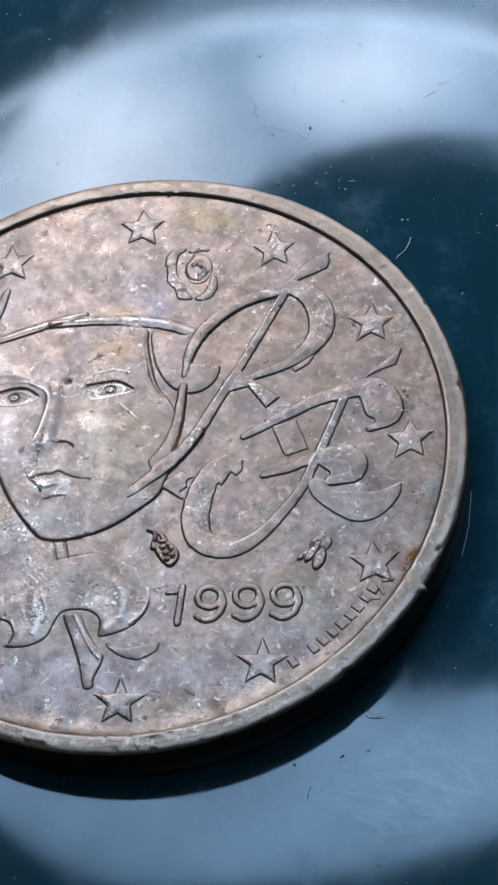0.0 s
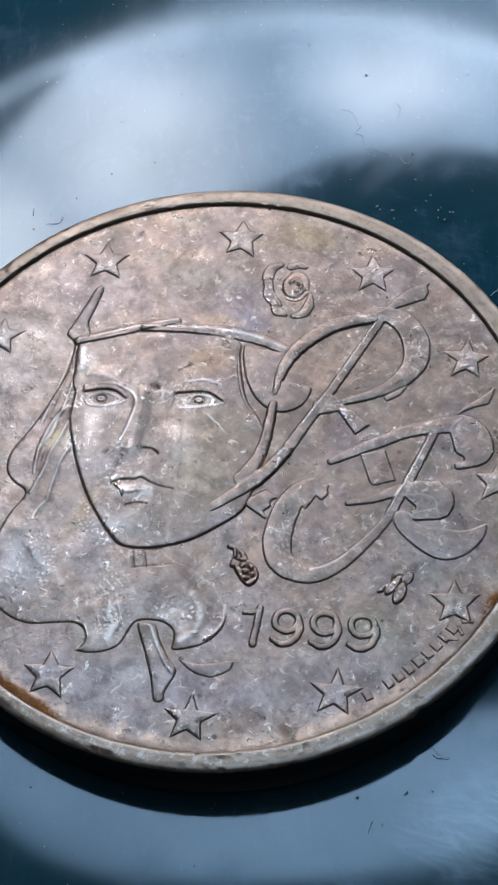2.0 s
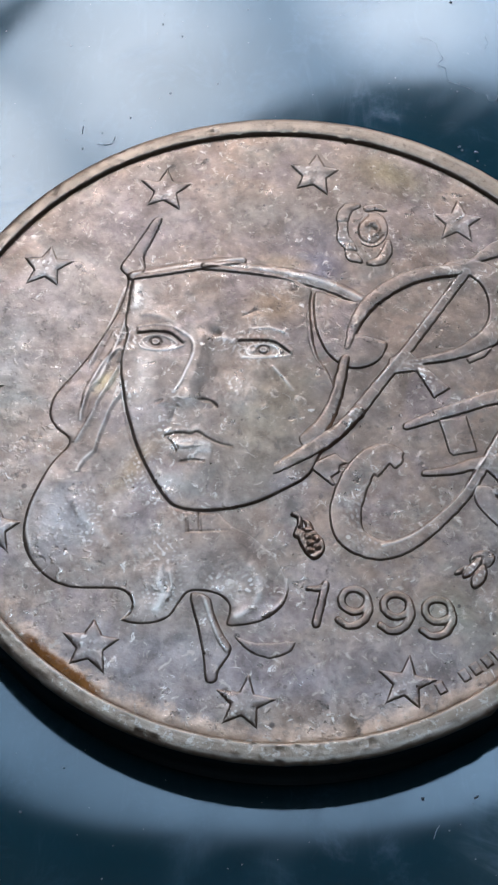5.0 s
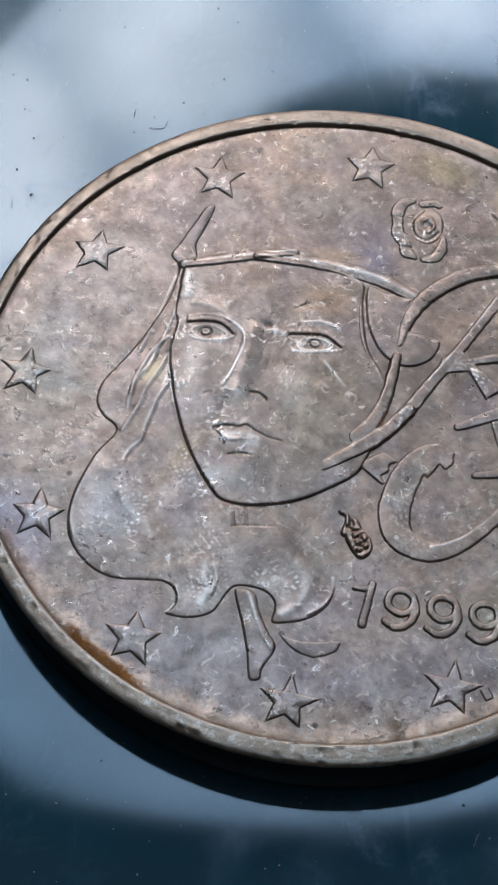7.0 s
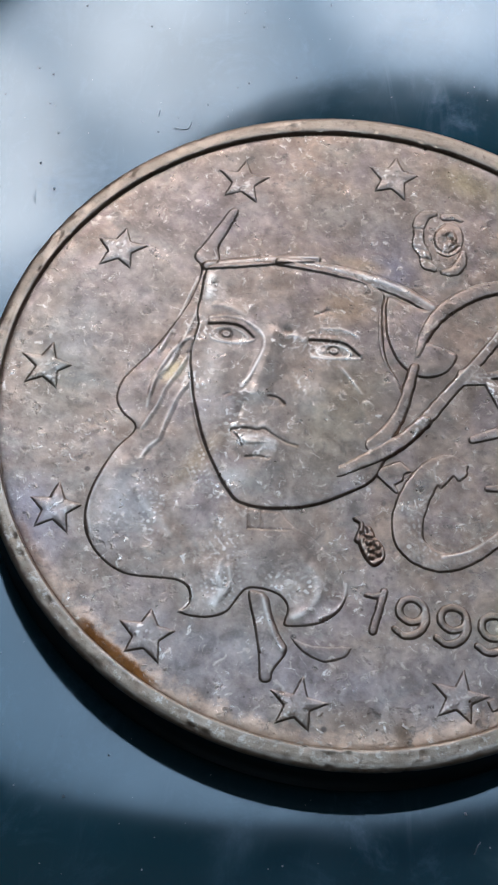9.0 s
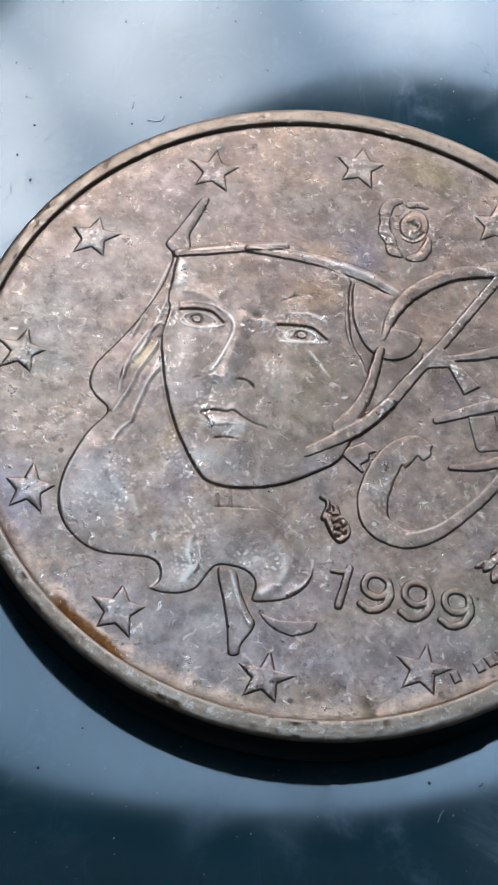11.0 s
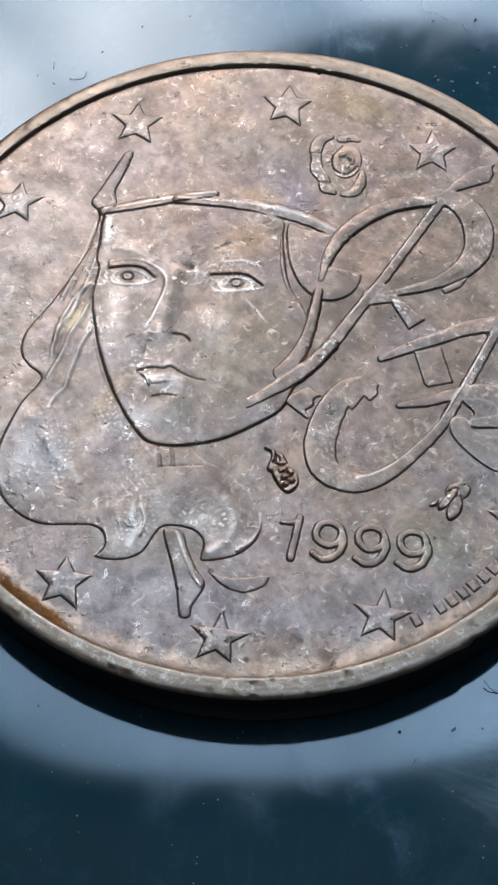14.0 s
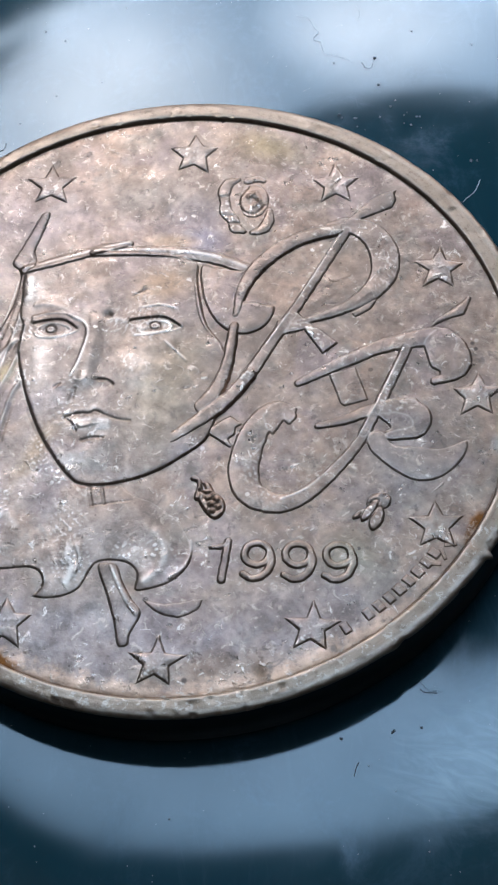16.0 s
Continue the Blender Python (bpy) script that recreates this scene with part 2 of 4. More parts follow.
    rough = n.math("SUBTRACT", n.ramp(mid, 0.3, 0.7, 0.42, 0.28), n.math("MULTIPLY", worn, 0.05))
    rough = n.math("ADD", n.math("ADD", rough, n.math("MULTIPLY", rust, 0.3)), n.ramp(grain, 0.35, 0.65, 0.03, -0.03, False))
    b = n.bump(n.noise(0.9, 3, 0.5), 0.028, 0.9)
    b = n.bump(n.noise(2.4, 3, 0.55), 0.016, 1.0, b)
    b = n.bump(n.noise(6.0, 3, 0.55), 0.004, 1.0, b)
    b = n.bump(pits, 0.004, 0.7, b)
    b = n.bump(pock, -0.010, 0.9, b)
    b = n.bump(nodule, 0.008, 1.0, b)
    b = n.bump(scratch, 0.004, 0.6, b)
    return n.finish(c, rough, 0.88, b)


def rim_metal():
    """The worn rim: brown and smooth with streaks along its run, highlights painted along its corners, small knocks and
    a little rust at its foot.
    """
    n = Nodes("worn_rim_copper", world=True)
    run = n.along()
    c = n.mix(n.ramp(n.noise(0.8, 5, 0.6), 0.35, 0.65), (0.44, 0.345, 0.29), (0.53, 0.42, 0.36))
    c = n.mix(n.ramp(n.noise(1.0, 5, 0.7, run), 0.48, 0.66, 0, 0.45), c, (0.25, 0.19, 0.16))
    c = n.mix(n.ramp(n.noise(6.0, 5, 0.75), 0.52, 0.66, 0, 0.5), c, (0.20, 0.15, 0.125))
    rust = n.math("MULTIPLY", n.rust(), n.ramp(n.math("ADD", n.radius(), n.math("MULTIPLY", n.noise(2.0, 5, 0.7), 0.3)), 10.25, 10.1, 0.0, 1.0))
    c = n.mix(rust, c, (0.34, 0.15, 0.05))
    near = n.tree.nodes.new("ShaderNodeSeparateXYZ")
    n.link(n.mm, near.inputs[0])
    # flecks, painted highlights and bumps grow stronger towards the near side
    near_gain = n.ramp(near.outputs["Y"], 2.0, -5.0, 0.35, 1.0)
    fleck = n.math("MULTIPLY", n.ramp(n.noise(4.5, 5, 0.7, distortion=0.4), 0.53, 0.63), near_gain)
    corner_glint = n.math("MULTIPLY", n.math("MAXIMUM", n.ramp(n.radius(), 10.42, 10.54), n.math("MULTIPLY", n.ramp(n.radius(), 10.22, 10.14), 0.6)), n.ramp(n.noise(1.5, 4, 0.7), 0.35, 0.6, 0.2, 1.0))
    bright = n.math("MAXIMUM", fleck, corner_glint)
    b = n.bump(n.noise(1.0, 3, 0.5, run), 0.008, 1.0)
    b = n.bump(n.math("MULTIPLY", n.noise(2.6, 4, 0.65), near_gain), 0.018, 1.0, b)
    b = n.bump(n.noise(9.0, 3, 0.6), 0.006, 1.0, b)
    c = n.mix(1.0, c, (0.46, 0.39, 0.315), "MULTIPLY")
    c = n.mix(n.math("MULTIPLY", n.math("MULTIPLY", bright, near_gain), 0.4), c, (0.52, 0.43, 0.36))
    return n.finish(c, n.ramp(n.noise(3.0, 4), 0.3, 0.7, 0.28, 0.44), 0.9, b)


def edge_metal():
    # copper painted near black: the shade on the edge is in its colour
    n = Nodes("shaded_edge_copper", world=True)
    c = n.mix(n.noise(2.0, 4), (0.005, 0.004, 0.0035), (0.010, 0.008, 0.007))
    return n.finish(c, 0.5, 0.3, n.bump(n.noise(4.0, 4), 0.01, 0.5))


def table_lacquer():
    """Glossy dark blue lacquer under a thin film of dust, with wipe marks, smears and hairline scratches."""
    n = Nodes("dark_blue_lacquer", world=True)
    c = n.mix(n.ramp(n.noise(0.06, 5, 0.6), 0.35, 0.7), (0.008, 0.034, 0.044), (0.012, 0.044, 0.062))
    film = n.math("MULTIPLY", n.ramp(n.noise(0.45, 7, 0.75, distortion=0.5), 0.50, 0.74), n.ramp(n.noise(0.10, 3), 0.40, 0.60, 0.35, 1.0))
    c = n.mix(n.math("MULTIPLY", film, 0.6), c, (0.05, 0.10, 0.15))
    wipe = n.math("MAXIMUM", n.noise(0.4, 5, 0.65, n.drawn(86, 4.0), 0.6), n.noise(0.3, 5, 0.65, n.drawn(102, 6.0), 0.8))
    wipe = n.math("MULTIPLY", n.ramp(wipe, 0.55, 0.76), n.ramp(n.noise(0.12, 4, 0.6), 0.42, 0.62, 0.35, 1.0))
    c = n.mix(n.math("MULTIPLY", wipe, 0.22), c, (0.07, 0.12, 0.165))
    # a hazy patch where a cloth has left its swirl
    haze = n.math("MULTIPLY", n.spot(8.8, -11.0, 3.0, 2.0, 20, 0.3, 0.5), n.ramp(n.noise(0.5, 5, 0.65, n.drawn(-15, 3.0), 1.5), 0.35, 0.7, 0.35, 1.0))
    c = n.mix(n.math("MULTIPLY", haze, 0.65), c, (0.17, 0.23, 0.26))
    hair = n.math("MAXIMUM", n.noise(0.5, 4, 0.6, n.drawn(62, 14.0)), n.noise(0.4, 4, 0.6, n.drawn(105, 18.0)))
    hair = n.math("MULTIPLY", n.ramp(hair, 0.66, 0.74), n.ramp(n.noise(0.08, 3), 0.5, 0.62))
    c = n.mix(n.math("MULTIPLY", hair, 0.22), c, (0.10, 0.15, 0.21))
    smear = n.ramp(n.noise(0.14, 5, 0.65, n.drawn(55, 3.0)), 0.4, 0.72)
    rough = n.math("ADD", n.ramp(smear, 0.0, 1.0, 0.062, 0.095), n.math("MULTIPLY", film, 0.10))
    rough = n.math("ADD", rough, n.math("MULTIPLY", wipe, 0.04))
    b = n.bump(n.noise(0.10, 3, 0.5), 0.006, 0.5)
    b = n.bump(hair, 0.002, 0.5, b)
    return n.finish(c, rough, 0.0, b)


def plain(name, color, rough=0.6, metal=0.0, scale=0.05, vary=0.12, depth=0.02):
    n = Nodes(name)
    dark = tuple(v * (1 - vary) for v in color)
    c = n.mix(n.ramp(n.noise(scale, 5), 0.3, 0.7), dark, color)
    c = n.mix(n.ramp(n.noise(scale * 12, 4), 0.4, 0.8, 0, 0.4), c, tuple(v * (1 - 2 * vary) for v in color))
    return n.finish(c, rough, metal, n.bump(n.noise(scale * 20, 4), depth, 0.4))


def lamp_glow():
    """The soft panel lamp's diffuser: cool light, strongest over two hot spots on its far side, weaker on its near side and past the tube."""
    n = Nodes("lit_diffuser")
    sep = n.tree.nodes.new("ShaderNodeSeparateXYZ")
    n.link(n.mm, sep.inputs[0])
    far = n.ramp(sep.outputs["Y"], -32.0, 14.0)
    hot = n.math("MAXIMUM", n.spot(-14.0, 21.0, 13, 15, 20, 0.1, 0.1), n.math("MULTIPLY", n.spot(5.0, 28.5, 10, 7, 0, 0.1, 0.1), 0.8))
    hot = n.math("MAXIMUM", hot, n.math("MULTIPLY", n.spot(-22.0, 9.0, 9, 15, 15, 0.1, 0.1), 1.3))
    power = n.math("ADD", n.ramp(far, 0.0, 1.0, 6.9, 7.8, False), n.math("MULTIPLY", hot, 9.5))
    power = n.math("MULTIPLY", power, n.ramp(n.noise(0.12, 4), 0.25, 0.75, 0.82, 1.18))
    power = n.math("MULTIPLY", power, n.ramp(sep.outputs["X"], -30.0, 32.0, 0.92, n.ramp(far, 0.0, 1.0, 1.3, 1.32)))
    power = n.math("MULTIPLY", power, n.ramp(n.radius(), 32.5, 36.5, 1.0, n.ramp(sep.outputs["X"], -25.0, 10.0, 0.25, 0.6)))
    c = n.mix(far, (0.46, 0.705, 0.985), (0.58, 0.77, 1.0))
    c = n.mix(hot, c, (0.85, 0.92, 1.0))
    n.put(c, n.bsdf.inputs["Emission Color"]), n.put(power, n.bsdf.inputs["Emission Strength"])
    return n.finish((0.8, 0.8, 0.8), 0.5)


def tube_glow():
    n = Nodes("lit_tube")
    n.put((0.72, 0.86, 1.0), n.bsdf.inputs["Emission Color"]), n.put(n.ramp(n.noise(0.2, 3), 0.3, 0.7, 8.5, 12.5), n.bsdf.inputs["Emission Strength"])
    return n.finish((0.8, 0.8, 0.8), 0.4)


LAMP_AT, HUB_AT, HUB_R = (-4.2, 53.4, 80.0), (9.6, -0.2), 22.2
TUBE = tube_glow()
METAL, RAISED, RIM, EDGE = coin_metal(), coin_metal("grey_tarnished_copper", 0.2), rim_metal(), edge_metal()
LACQUER, GLOW = table_lacquer(), lamp_glow()
WALL = plain("dim_wall_paint", (0.34, 0.36, 0.38), 0.8, 0.0, 0.004)
CEILING = plain("ceiling_paint", (0.5, 0.5, 0.5), 0.85, 0.0, 0.004)
FLOOR = plain("floor_boards", (0.14, 0.10, 0.07), 0.5, 0.0, 0.006)
BLACK = plain("black_plastic", (0.012, 0.016, 0.022), 0.4, 0.0, 0.2)
FRAME = plain("white_window_paint", (0.78, 0.78, 0.76), 0.45, 0.0, 0.01, 0.05)
GLASS = bpy.data.materials.new("window_glass")
GLASS.use_nodes = True
GLASS.node_tree.nodes["Principled BSDF"].inputs["Transmission Weight"].default_value = 1.0
GLASS.node_tree.nodes["Principled BSDF"].inputs["Roughness"].default_value = 0.0
WOOD = plain("table_wood", (0.12, 0.075, 0.045), 0.5, 0.0, 0.02)


# ---- mesh helpers ----
def part(name, data, material, parent=None, label=""):
    """Links a bmesh or a mesh as one object, under its thing."""
    if isinstance(data, bmesh.types.BMesh):
        me = bpy.data.meshes.new(name)
        bmesh.ops.recalc_face_normals(data, faces=data.faces)
        data.to_mesh(me)
        data.free()
    else:
        me = data
    if not me.materials:
        me.materials.append(material)
    ob = new(name, me)
    if parent:
        ob.parent = parent
    if label:
        ob["label"] = label
    return ob


def smooth(bm, on=True):
    for f in bm.faces:
        f.smooth = on
    return bm


def box(x0, x1, y0, y1, z0, z1, bevel=0.0):
    """A box in mm, with rounded edges."""
    bm = bmesh.new()
    m = Matrix.LocRotScale(Vector(((x0 + x1) / 2, (y0 + y1) / 2, (z0 + z1) / 2)) * MM, None, Vector((x1 - x0, y1 - y0, z1 - z0)) * MM)
    bmesh.ops.create_cube(bm, size=1, matrix=m)
    if bevel:
        bmesh.ops.bevel(bm, geom=bm.edges[:], offset=bevel * MM, segments=3, affect="EDGES", profile=0.5)
    return bm


def lathe(profile, steps=360, closed=False, wobble=None):
    """Turns a profile of (radius, height) in mm round the z axis; wobble(angle, index) adds to radius and height."""
    bm = bmesh.new()
    rings = []
    for i, (r, z) in enumerate(profile):
        if r == 0:
            rings.append([bm.verts.new((0, 0, z * MM))])
            continue
        ring = []
        for k in range(steps):
            a = math.tau * k / steps
            dr, dz = wobble(a, i) if wobble else (0, 0)
            ring.append(bm.verts.new(((r + dr) * math.cos(a) * MM, (r + dr) * math.sin(a) * MM, (z + dz) * MM)))
        rings.append(ring)
    pairs = list(zip(rings, rings[1:])) + ([(rings[-1], rings[0])] if closed else [])
    for a, b in pairs:
        for k in range(steps):
            j = (k + 1) % steps
            quad = [a[k % len(a)], a[j % len(a)], b[j % len(b)], b[k % len(b)]]
            quad = list(dict.fromkeys(quad))
            if len(quad) > 2:
                bm.faces.new(quad)
    return smooth(bm)


def tube(points, radius, steps=10):
    """A round rod through points in mm."""
    bm = bmesh.new()
    rings = []
    pts = [Vector(p) for p in points]
    for i, p in enumerate(pts):
        way = (pts[min(i + 1, len(pts) - 1)] - pts[max(i - 1, 0)]).normalized()
        side = way.orthogonal().normalized()
        up = way.cross(side)
        rings.append([bm.verts.new((p + radius * (math.cos(a) * side + math.sin(a) * up)) * MM) for a in (math.tau * k / steps for k in range(steps))])
    for a, b in zip(rings, rings[1:]):
        # keep neighbouring rings from twisting
        k0 = min(range(steps), key=lambda k: (b[k].co - a[0].co).length)
        for k in range(steps):
            bm.faces.new([a[k], a[(k + 1) % steps], b[(k0 + k + 1) % steps], b[(k0 + k) % steps]])
    bm.faces.new(rings[0]), bm.faces.new(rings[-1][::-1])
    return smooth(bm)


def spline(pts, closed=False, n=6):
    """A smooth line through the given points."""
    p = np.array(pts, float)
    if len(p) < 3:
        return p
    ends = (p[-1:], p[:2]) if closed else (2 * p[:1] - p[1:2], 2 * p[-1:] - p[-2:-1])
    q = np.concatenate((ends[0], p, ends[1]))
    t = np.linspace(0, 1, n, endpoint=False)[:, None]
    out = []
    for i in range(len(q) - 3):
        a, b, c, d = q[i:i + 4]
        out.append(0.5 * (2 * b + (c - a) * t + (2 * a - 5 * b + 4 * c - d) * t ** 2 + (3 * b - a - 3 * c + d) * t ** 3))
    return np.concatenate(out + ([] if closed else [p[-1:]]))


# ---- the room round the table ----
def room():
    low, high, half = -740, 1700, 1500
    for name, dims, mat in (
        ("floor", (-half, half, -half, half, low - 50, low), FLOOR),
        ("ceiling", (-half, half, -half, half, high, high + 50), CEILING),
        ("wall_south", (-half - 100, half + 100, -half - 100, -half, low - 50, high + 50), WALL),
        ("wall_east", (half, half + 100, -half, half, low - 50, high + 50), WALL),
        ("wall_west", (-half - 100, -half, -half, half, low - 50, high + 50), WALL),
    ):
        tagged(part(name, box(*dims), mat), "plain dim painted room surface", name.split("_")[0], kind="structure")
    # the wall with the added window: four pieces round the opening, joined into one mesh
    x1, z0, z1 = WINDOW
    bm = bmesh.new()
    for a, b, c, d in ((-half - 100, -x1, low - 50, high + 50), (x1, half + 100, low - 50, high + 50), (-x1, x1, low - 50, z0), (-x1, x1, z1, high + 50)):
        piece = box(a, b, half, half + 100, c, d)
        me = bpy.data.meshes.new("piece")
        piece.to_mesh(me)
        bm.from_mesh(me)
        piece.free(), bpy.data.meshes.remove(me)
    tagged(part("wall_north", bm, WALL), "plain dim painted wall round an added window", "wall", kind="structure")
    window = tagged(new("added_window_1"), "added unseen window with white frame and daylight behind", "window", kind="structure")
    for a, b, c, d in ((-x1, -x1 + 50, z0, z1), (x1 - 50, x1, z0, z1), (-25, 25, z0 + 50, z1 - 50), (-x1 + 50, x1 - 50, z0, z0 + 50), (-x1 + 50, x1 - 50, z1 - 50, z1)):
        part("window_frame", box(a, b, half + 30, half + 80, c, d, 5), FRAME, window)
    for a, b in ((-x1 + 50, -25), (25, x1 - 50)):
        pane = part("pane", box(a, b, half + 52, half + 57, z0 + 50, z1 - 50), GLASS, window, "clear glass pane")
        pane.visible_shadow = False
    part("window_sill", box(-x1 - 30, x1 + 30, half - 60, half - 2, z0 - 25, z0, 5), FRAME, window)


def table():
    t = tagged(new("table"), "dark blue glossy lacquered table with wooden legs", "table")
    part("table_top", box(-400, 400, -350, 350, -22, 0, 3), LACQUER, t, "dark blue glossy lacquered top with dust and scratches")
    for x in (-360, 360):
        for y in (-310, 310):
            part("leg", box(x - 25, x + 25, y - 25, y + 25, -740, -22, 4), WOOD, t)


def outline(height, grow=0.0):
    """The lamp panel's rounded border, wider on its far side, round the lamp's own centre."""
    ring = [(0, -34.0), (15, -30.4), (28, -22), (36, -5), (40, 18), (35, 42), (17, 50), (-2, 42.2), (-11.6, 36.2), (-19.4, 28.2), (-25.4, 16.6), (-30, 2), (-25.5, -19), (-14, -32.4)]
    line = spline(ring, True, 8)
    k = 1 + grow / 36
    return [Vector((x * k, y * k, height)) * MM for x, y in line]


def panel_lamp():
    """A soft lamp on a stand that lights the coin from its far side; the lacquer mirrors it."""
    x, y, z = LAMP_AT
    lamp = tagged(new("panel_lamp"), "soft panel lamp with lit cool diffuser on black stand", "lamp")
    lamp.location, lamp.scale = Vector((x, y, 0)) * MM, (1.175, 1.175, 1)
    bm = bmesh.new()
    bm.faces.new([bm.verts.new(v) for v in outline(z)])
    part("diffuser", bm, GLOW, lamp, "lit cool white diffuser")
    bm = bmesh.new()
    rings = [[bm.verts.new(v) for v in outline(h, g)] for h, g in ((z + 0.3, -0.5), (z + 0.3, 0.3), (z - 0.5, 0.3), (z - 0.5, 1.4), (z + 6, 1.4), (z + 8, -1.0))]
    for a, b in zip(rings, rings[1:]):
        for k in range(len(a)):
            j = (k + 1) % len(a)
            bm.faces.new([a[k], a[j], b[j], b[k]])
    bm.faces.new(rings[-1])
    part("housing", bm, BLACK, lamp, "black plastic housing")
    dx, dy = HUB_AT
    hub = lathe([(0, z - 0.2), (HUB_R - 0.4, z - 0.2), (HUB_R, z - 0.5), (HUB_R - 0.5, z - 1.4), (0, z - 1.6)], 96)
    hub.transform(Matrix.Translation((dx * MM, dy * MM, 0)))
    part("centre_plate", hub, BLACK, lamp, "black round centre plate")
    arc = [(34.6 * math.cos(radians(a)), 34.6 * math.sin(radians(a)), z - 0.9) for a in range(28, 168, 3)]
    part("light_tube", tube(arc, 0.6), TUBE, lamp, "thin lit curved tube")
    part("arm", tube([(5, 30, z + 7), (5, 60, z + 12), (5, 100, z + 10), (5, 116, z - 2), (5, 118, z - 25), (5, 118, 6)], 3.5), BLACK, lamp)
    base = lathe([(0, 0), (32, 0), (33, 1.5), (33, 5), (31, 7), (8, 8.5), (5, 10), (0, 10)], 96)
    base.transform(Matrix.Translation((5 * MM, 118 * MM, 0)))
    part("base", base, BLACK, lamp, "round black weighted base")


def unseen_fill_lamp():
    """An unseen round lamp, added high over the table; its weak light fills the shadows."""
    lamp = tagged(new("unseen_fill_lamp"), "added unseen round ceiling fill lamp with pale housing", "lamp")
    shine = Nodes("fill_lamp_diffuser")
    shine.put((0.55, 0.8, 1.0), shine.bsdf.inputs["Emission Color"]), shine.put(2.2, shine.bsdf.inputs["Emission Strength"])
    part("diffuser", lathe([(0, 1652), (250, 1652), (270, 1658)], 64), shine.finish((0.8, 0.8, 0.8), 0.5), lamp, "lit round diffuser")
    part("housing", lathe([(268, 1656), (285, 1656), (300, 1672), (300, 1700)], 64), CEILING, lamp)


room()
unseen_fill_lamp()
table()
panel_lamp()


# ---- relief: height fields over small patches of the coin's face ----
def ease(x):
    x = np.clip(x, 0, 1)
    return x * x * (3 - 2 * x)


def profile(s):
    """A struck edge, by the distance within it: a crisp foot, then a shoulder rounded over by wear."""
    return 0.72 * ease(s / 0.06) + 0.28 * (1 - (1 - np.clip(s / 0.17, 0, 1)) ** 2)


class Relief:
    """A patch of struck relief: a grid of heights above the field, drawn with bands, areas, ridges and bumps."""

    def __init__(self, x0, x1, y0, y1, step=0.024):
        self.x, self.y, self.step = np.arange(x0, x1, step), np.arange(y0, y1, step), step
        self.X, self.Y = np.meshgrid(self.x, self.y)
        self.H, self.W = np.zeros_like(self.X), np.zeros_like(self.X)

    def wear_glint(self, box, s, wide, much=1.0):
        """Notes where a raised line carries wear and a painted highlight."""
        self.W[box] = np.maximum(self.W[box], much * np.exp(-(s / wide) ** 2))

    def clear(self, box, top):
        """What a higher form covers loses its own bright lines."""
        self.W[box] = np.where(top > self.H[box] + 0.004, 0, self.W[box])

    def scuff_glint(self, at, rx, ry, much, seed):
        """A patch of many small bright specks: knocks, and highlights put into the colour."""
        rng = np.random.default_rng(seed)
        box = self.near([at], 2 * max(rx, ry))
        X, Y = self.X[box], self.Y[box]
        wave = np.zeros_like(X)
        for _ in range(14):
            a, k = rng.uniform(0, math.tau), rng.uniform(14, 52)
            wave += np.sin(k * (math.cos(a) * X + math.sin(a) * Y) + rng.uniform(0, math.tau))
        speck = ease((wave - 0.8) / 2.5) * np.exp(-((X - at[0]) / rx) ** 2 - ((Y - at[1]) / ry) ** 2) * 1.4
        self.W[box] = np.maximum(self.W[box], np.clip(much * speck, 0, 1))
        self.H[box] += 0.004 * speck * (self.H[box] > 0.01)
        return self

    def near(self, pts, reach):
        p = np.array(pts)
        i0, i1 = np.searchsorted(self.x, [p[:, 0].min() - reach, p[:, 0].max() + reach])
        j0, j1 = np.searchsorted(self.y, [p[:, 1].min() - reach, p[:, 1].max() + reach])
        return slice(j0, j1), slice(i0, i1)

    def away(self, line, box, widths=None, closed=False):
        """Distance to a line, less half its width where a width is given."""
        X, Y = self.X[box], self.Y[box]
        best = np.full(X.shape, 1e9)
        n = len(line)
        for i in range(n if closed else n - 1):
            a, b = line[i], line[(i + 1) % n]
            d = b - a
            t = np.clip(((X - a[0]) * d[0] + (Y - a[1]) * d[1]) / max(d @ d, 1e-12), 0, 1)
            s = np.hypot(X - a[0] - t * d[0], Y - a[1] - t * d[1])
            if widths is not None:
                s = s - (widths[i] * (1 - t) + widths[i + 1] * t) / 2
            best = np.minimum(best, s)
        return best

    def band(self, pts, widths, h=0.05, crown=0.01, curved=True, laid=False):
        """A raised stroke with struck edges and a slightly rounded top, from the field up or laid on what is there."""
        line = spline(pts) if curved else np.array(pts, float)
        w = np.interp(np.linspace(0, 1, len(line)), np.linspace(0, 1, len(widths)), widths)
        box = self.near(line, max(widths) / 2 + 0.1)
        X, Y = self.X[box], self.Y[box]
        s = self.away(line, box, w) + 0.006 * (np.sin(17 * X + 9 * Y) + np.sin(23 * Y - 12 * X) * np.sin(5 * X))
        top = np.where(s < 0, h * profile(-s) + crown * np.clip(-s, 0, 0.3) / 0.3, 0)
        top = top + self.H[box] * laid
        self.clear(box, top)
        self.H[box] = np.maximum(self.H[box], top)
        self.wear_glint(box, s + 0.045, 0.03, 0.3)
        return self

    def inside(self, pts, curved=True):
        """Signed distance to an outline, positive within."""
        line = spline(pts, True, 5) if curved else np.array(pts, float)
        box = self.near(line, 0.1)
        X, Y = self.X[box], self.Y[box]
        odd = np.zeros(X.shape, bool)
        for a, b in zip(line, np.roll(line, -1, 0)):
            if a[1] != b[1]:
                odd ^= ((a[1] > Y) != (b[1] > Y)) & (X < (b[0] - a[0]) * (Y - a[1]) / (b[1] - a[1]) + a[0])
        d = self.away(line, box, closed=True)
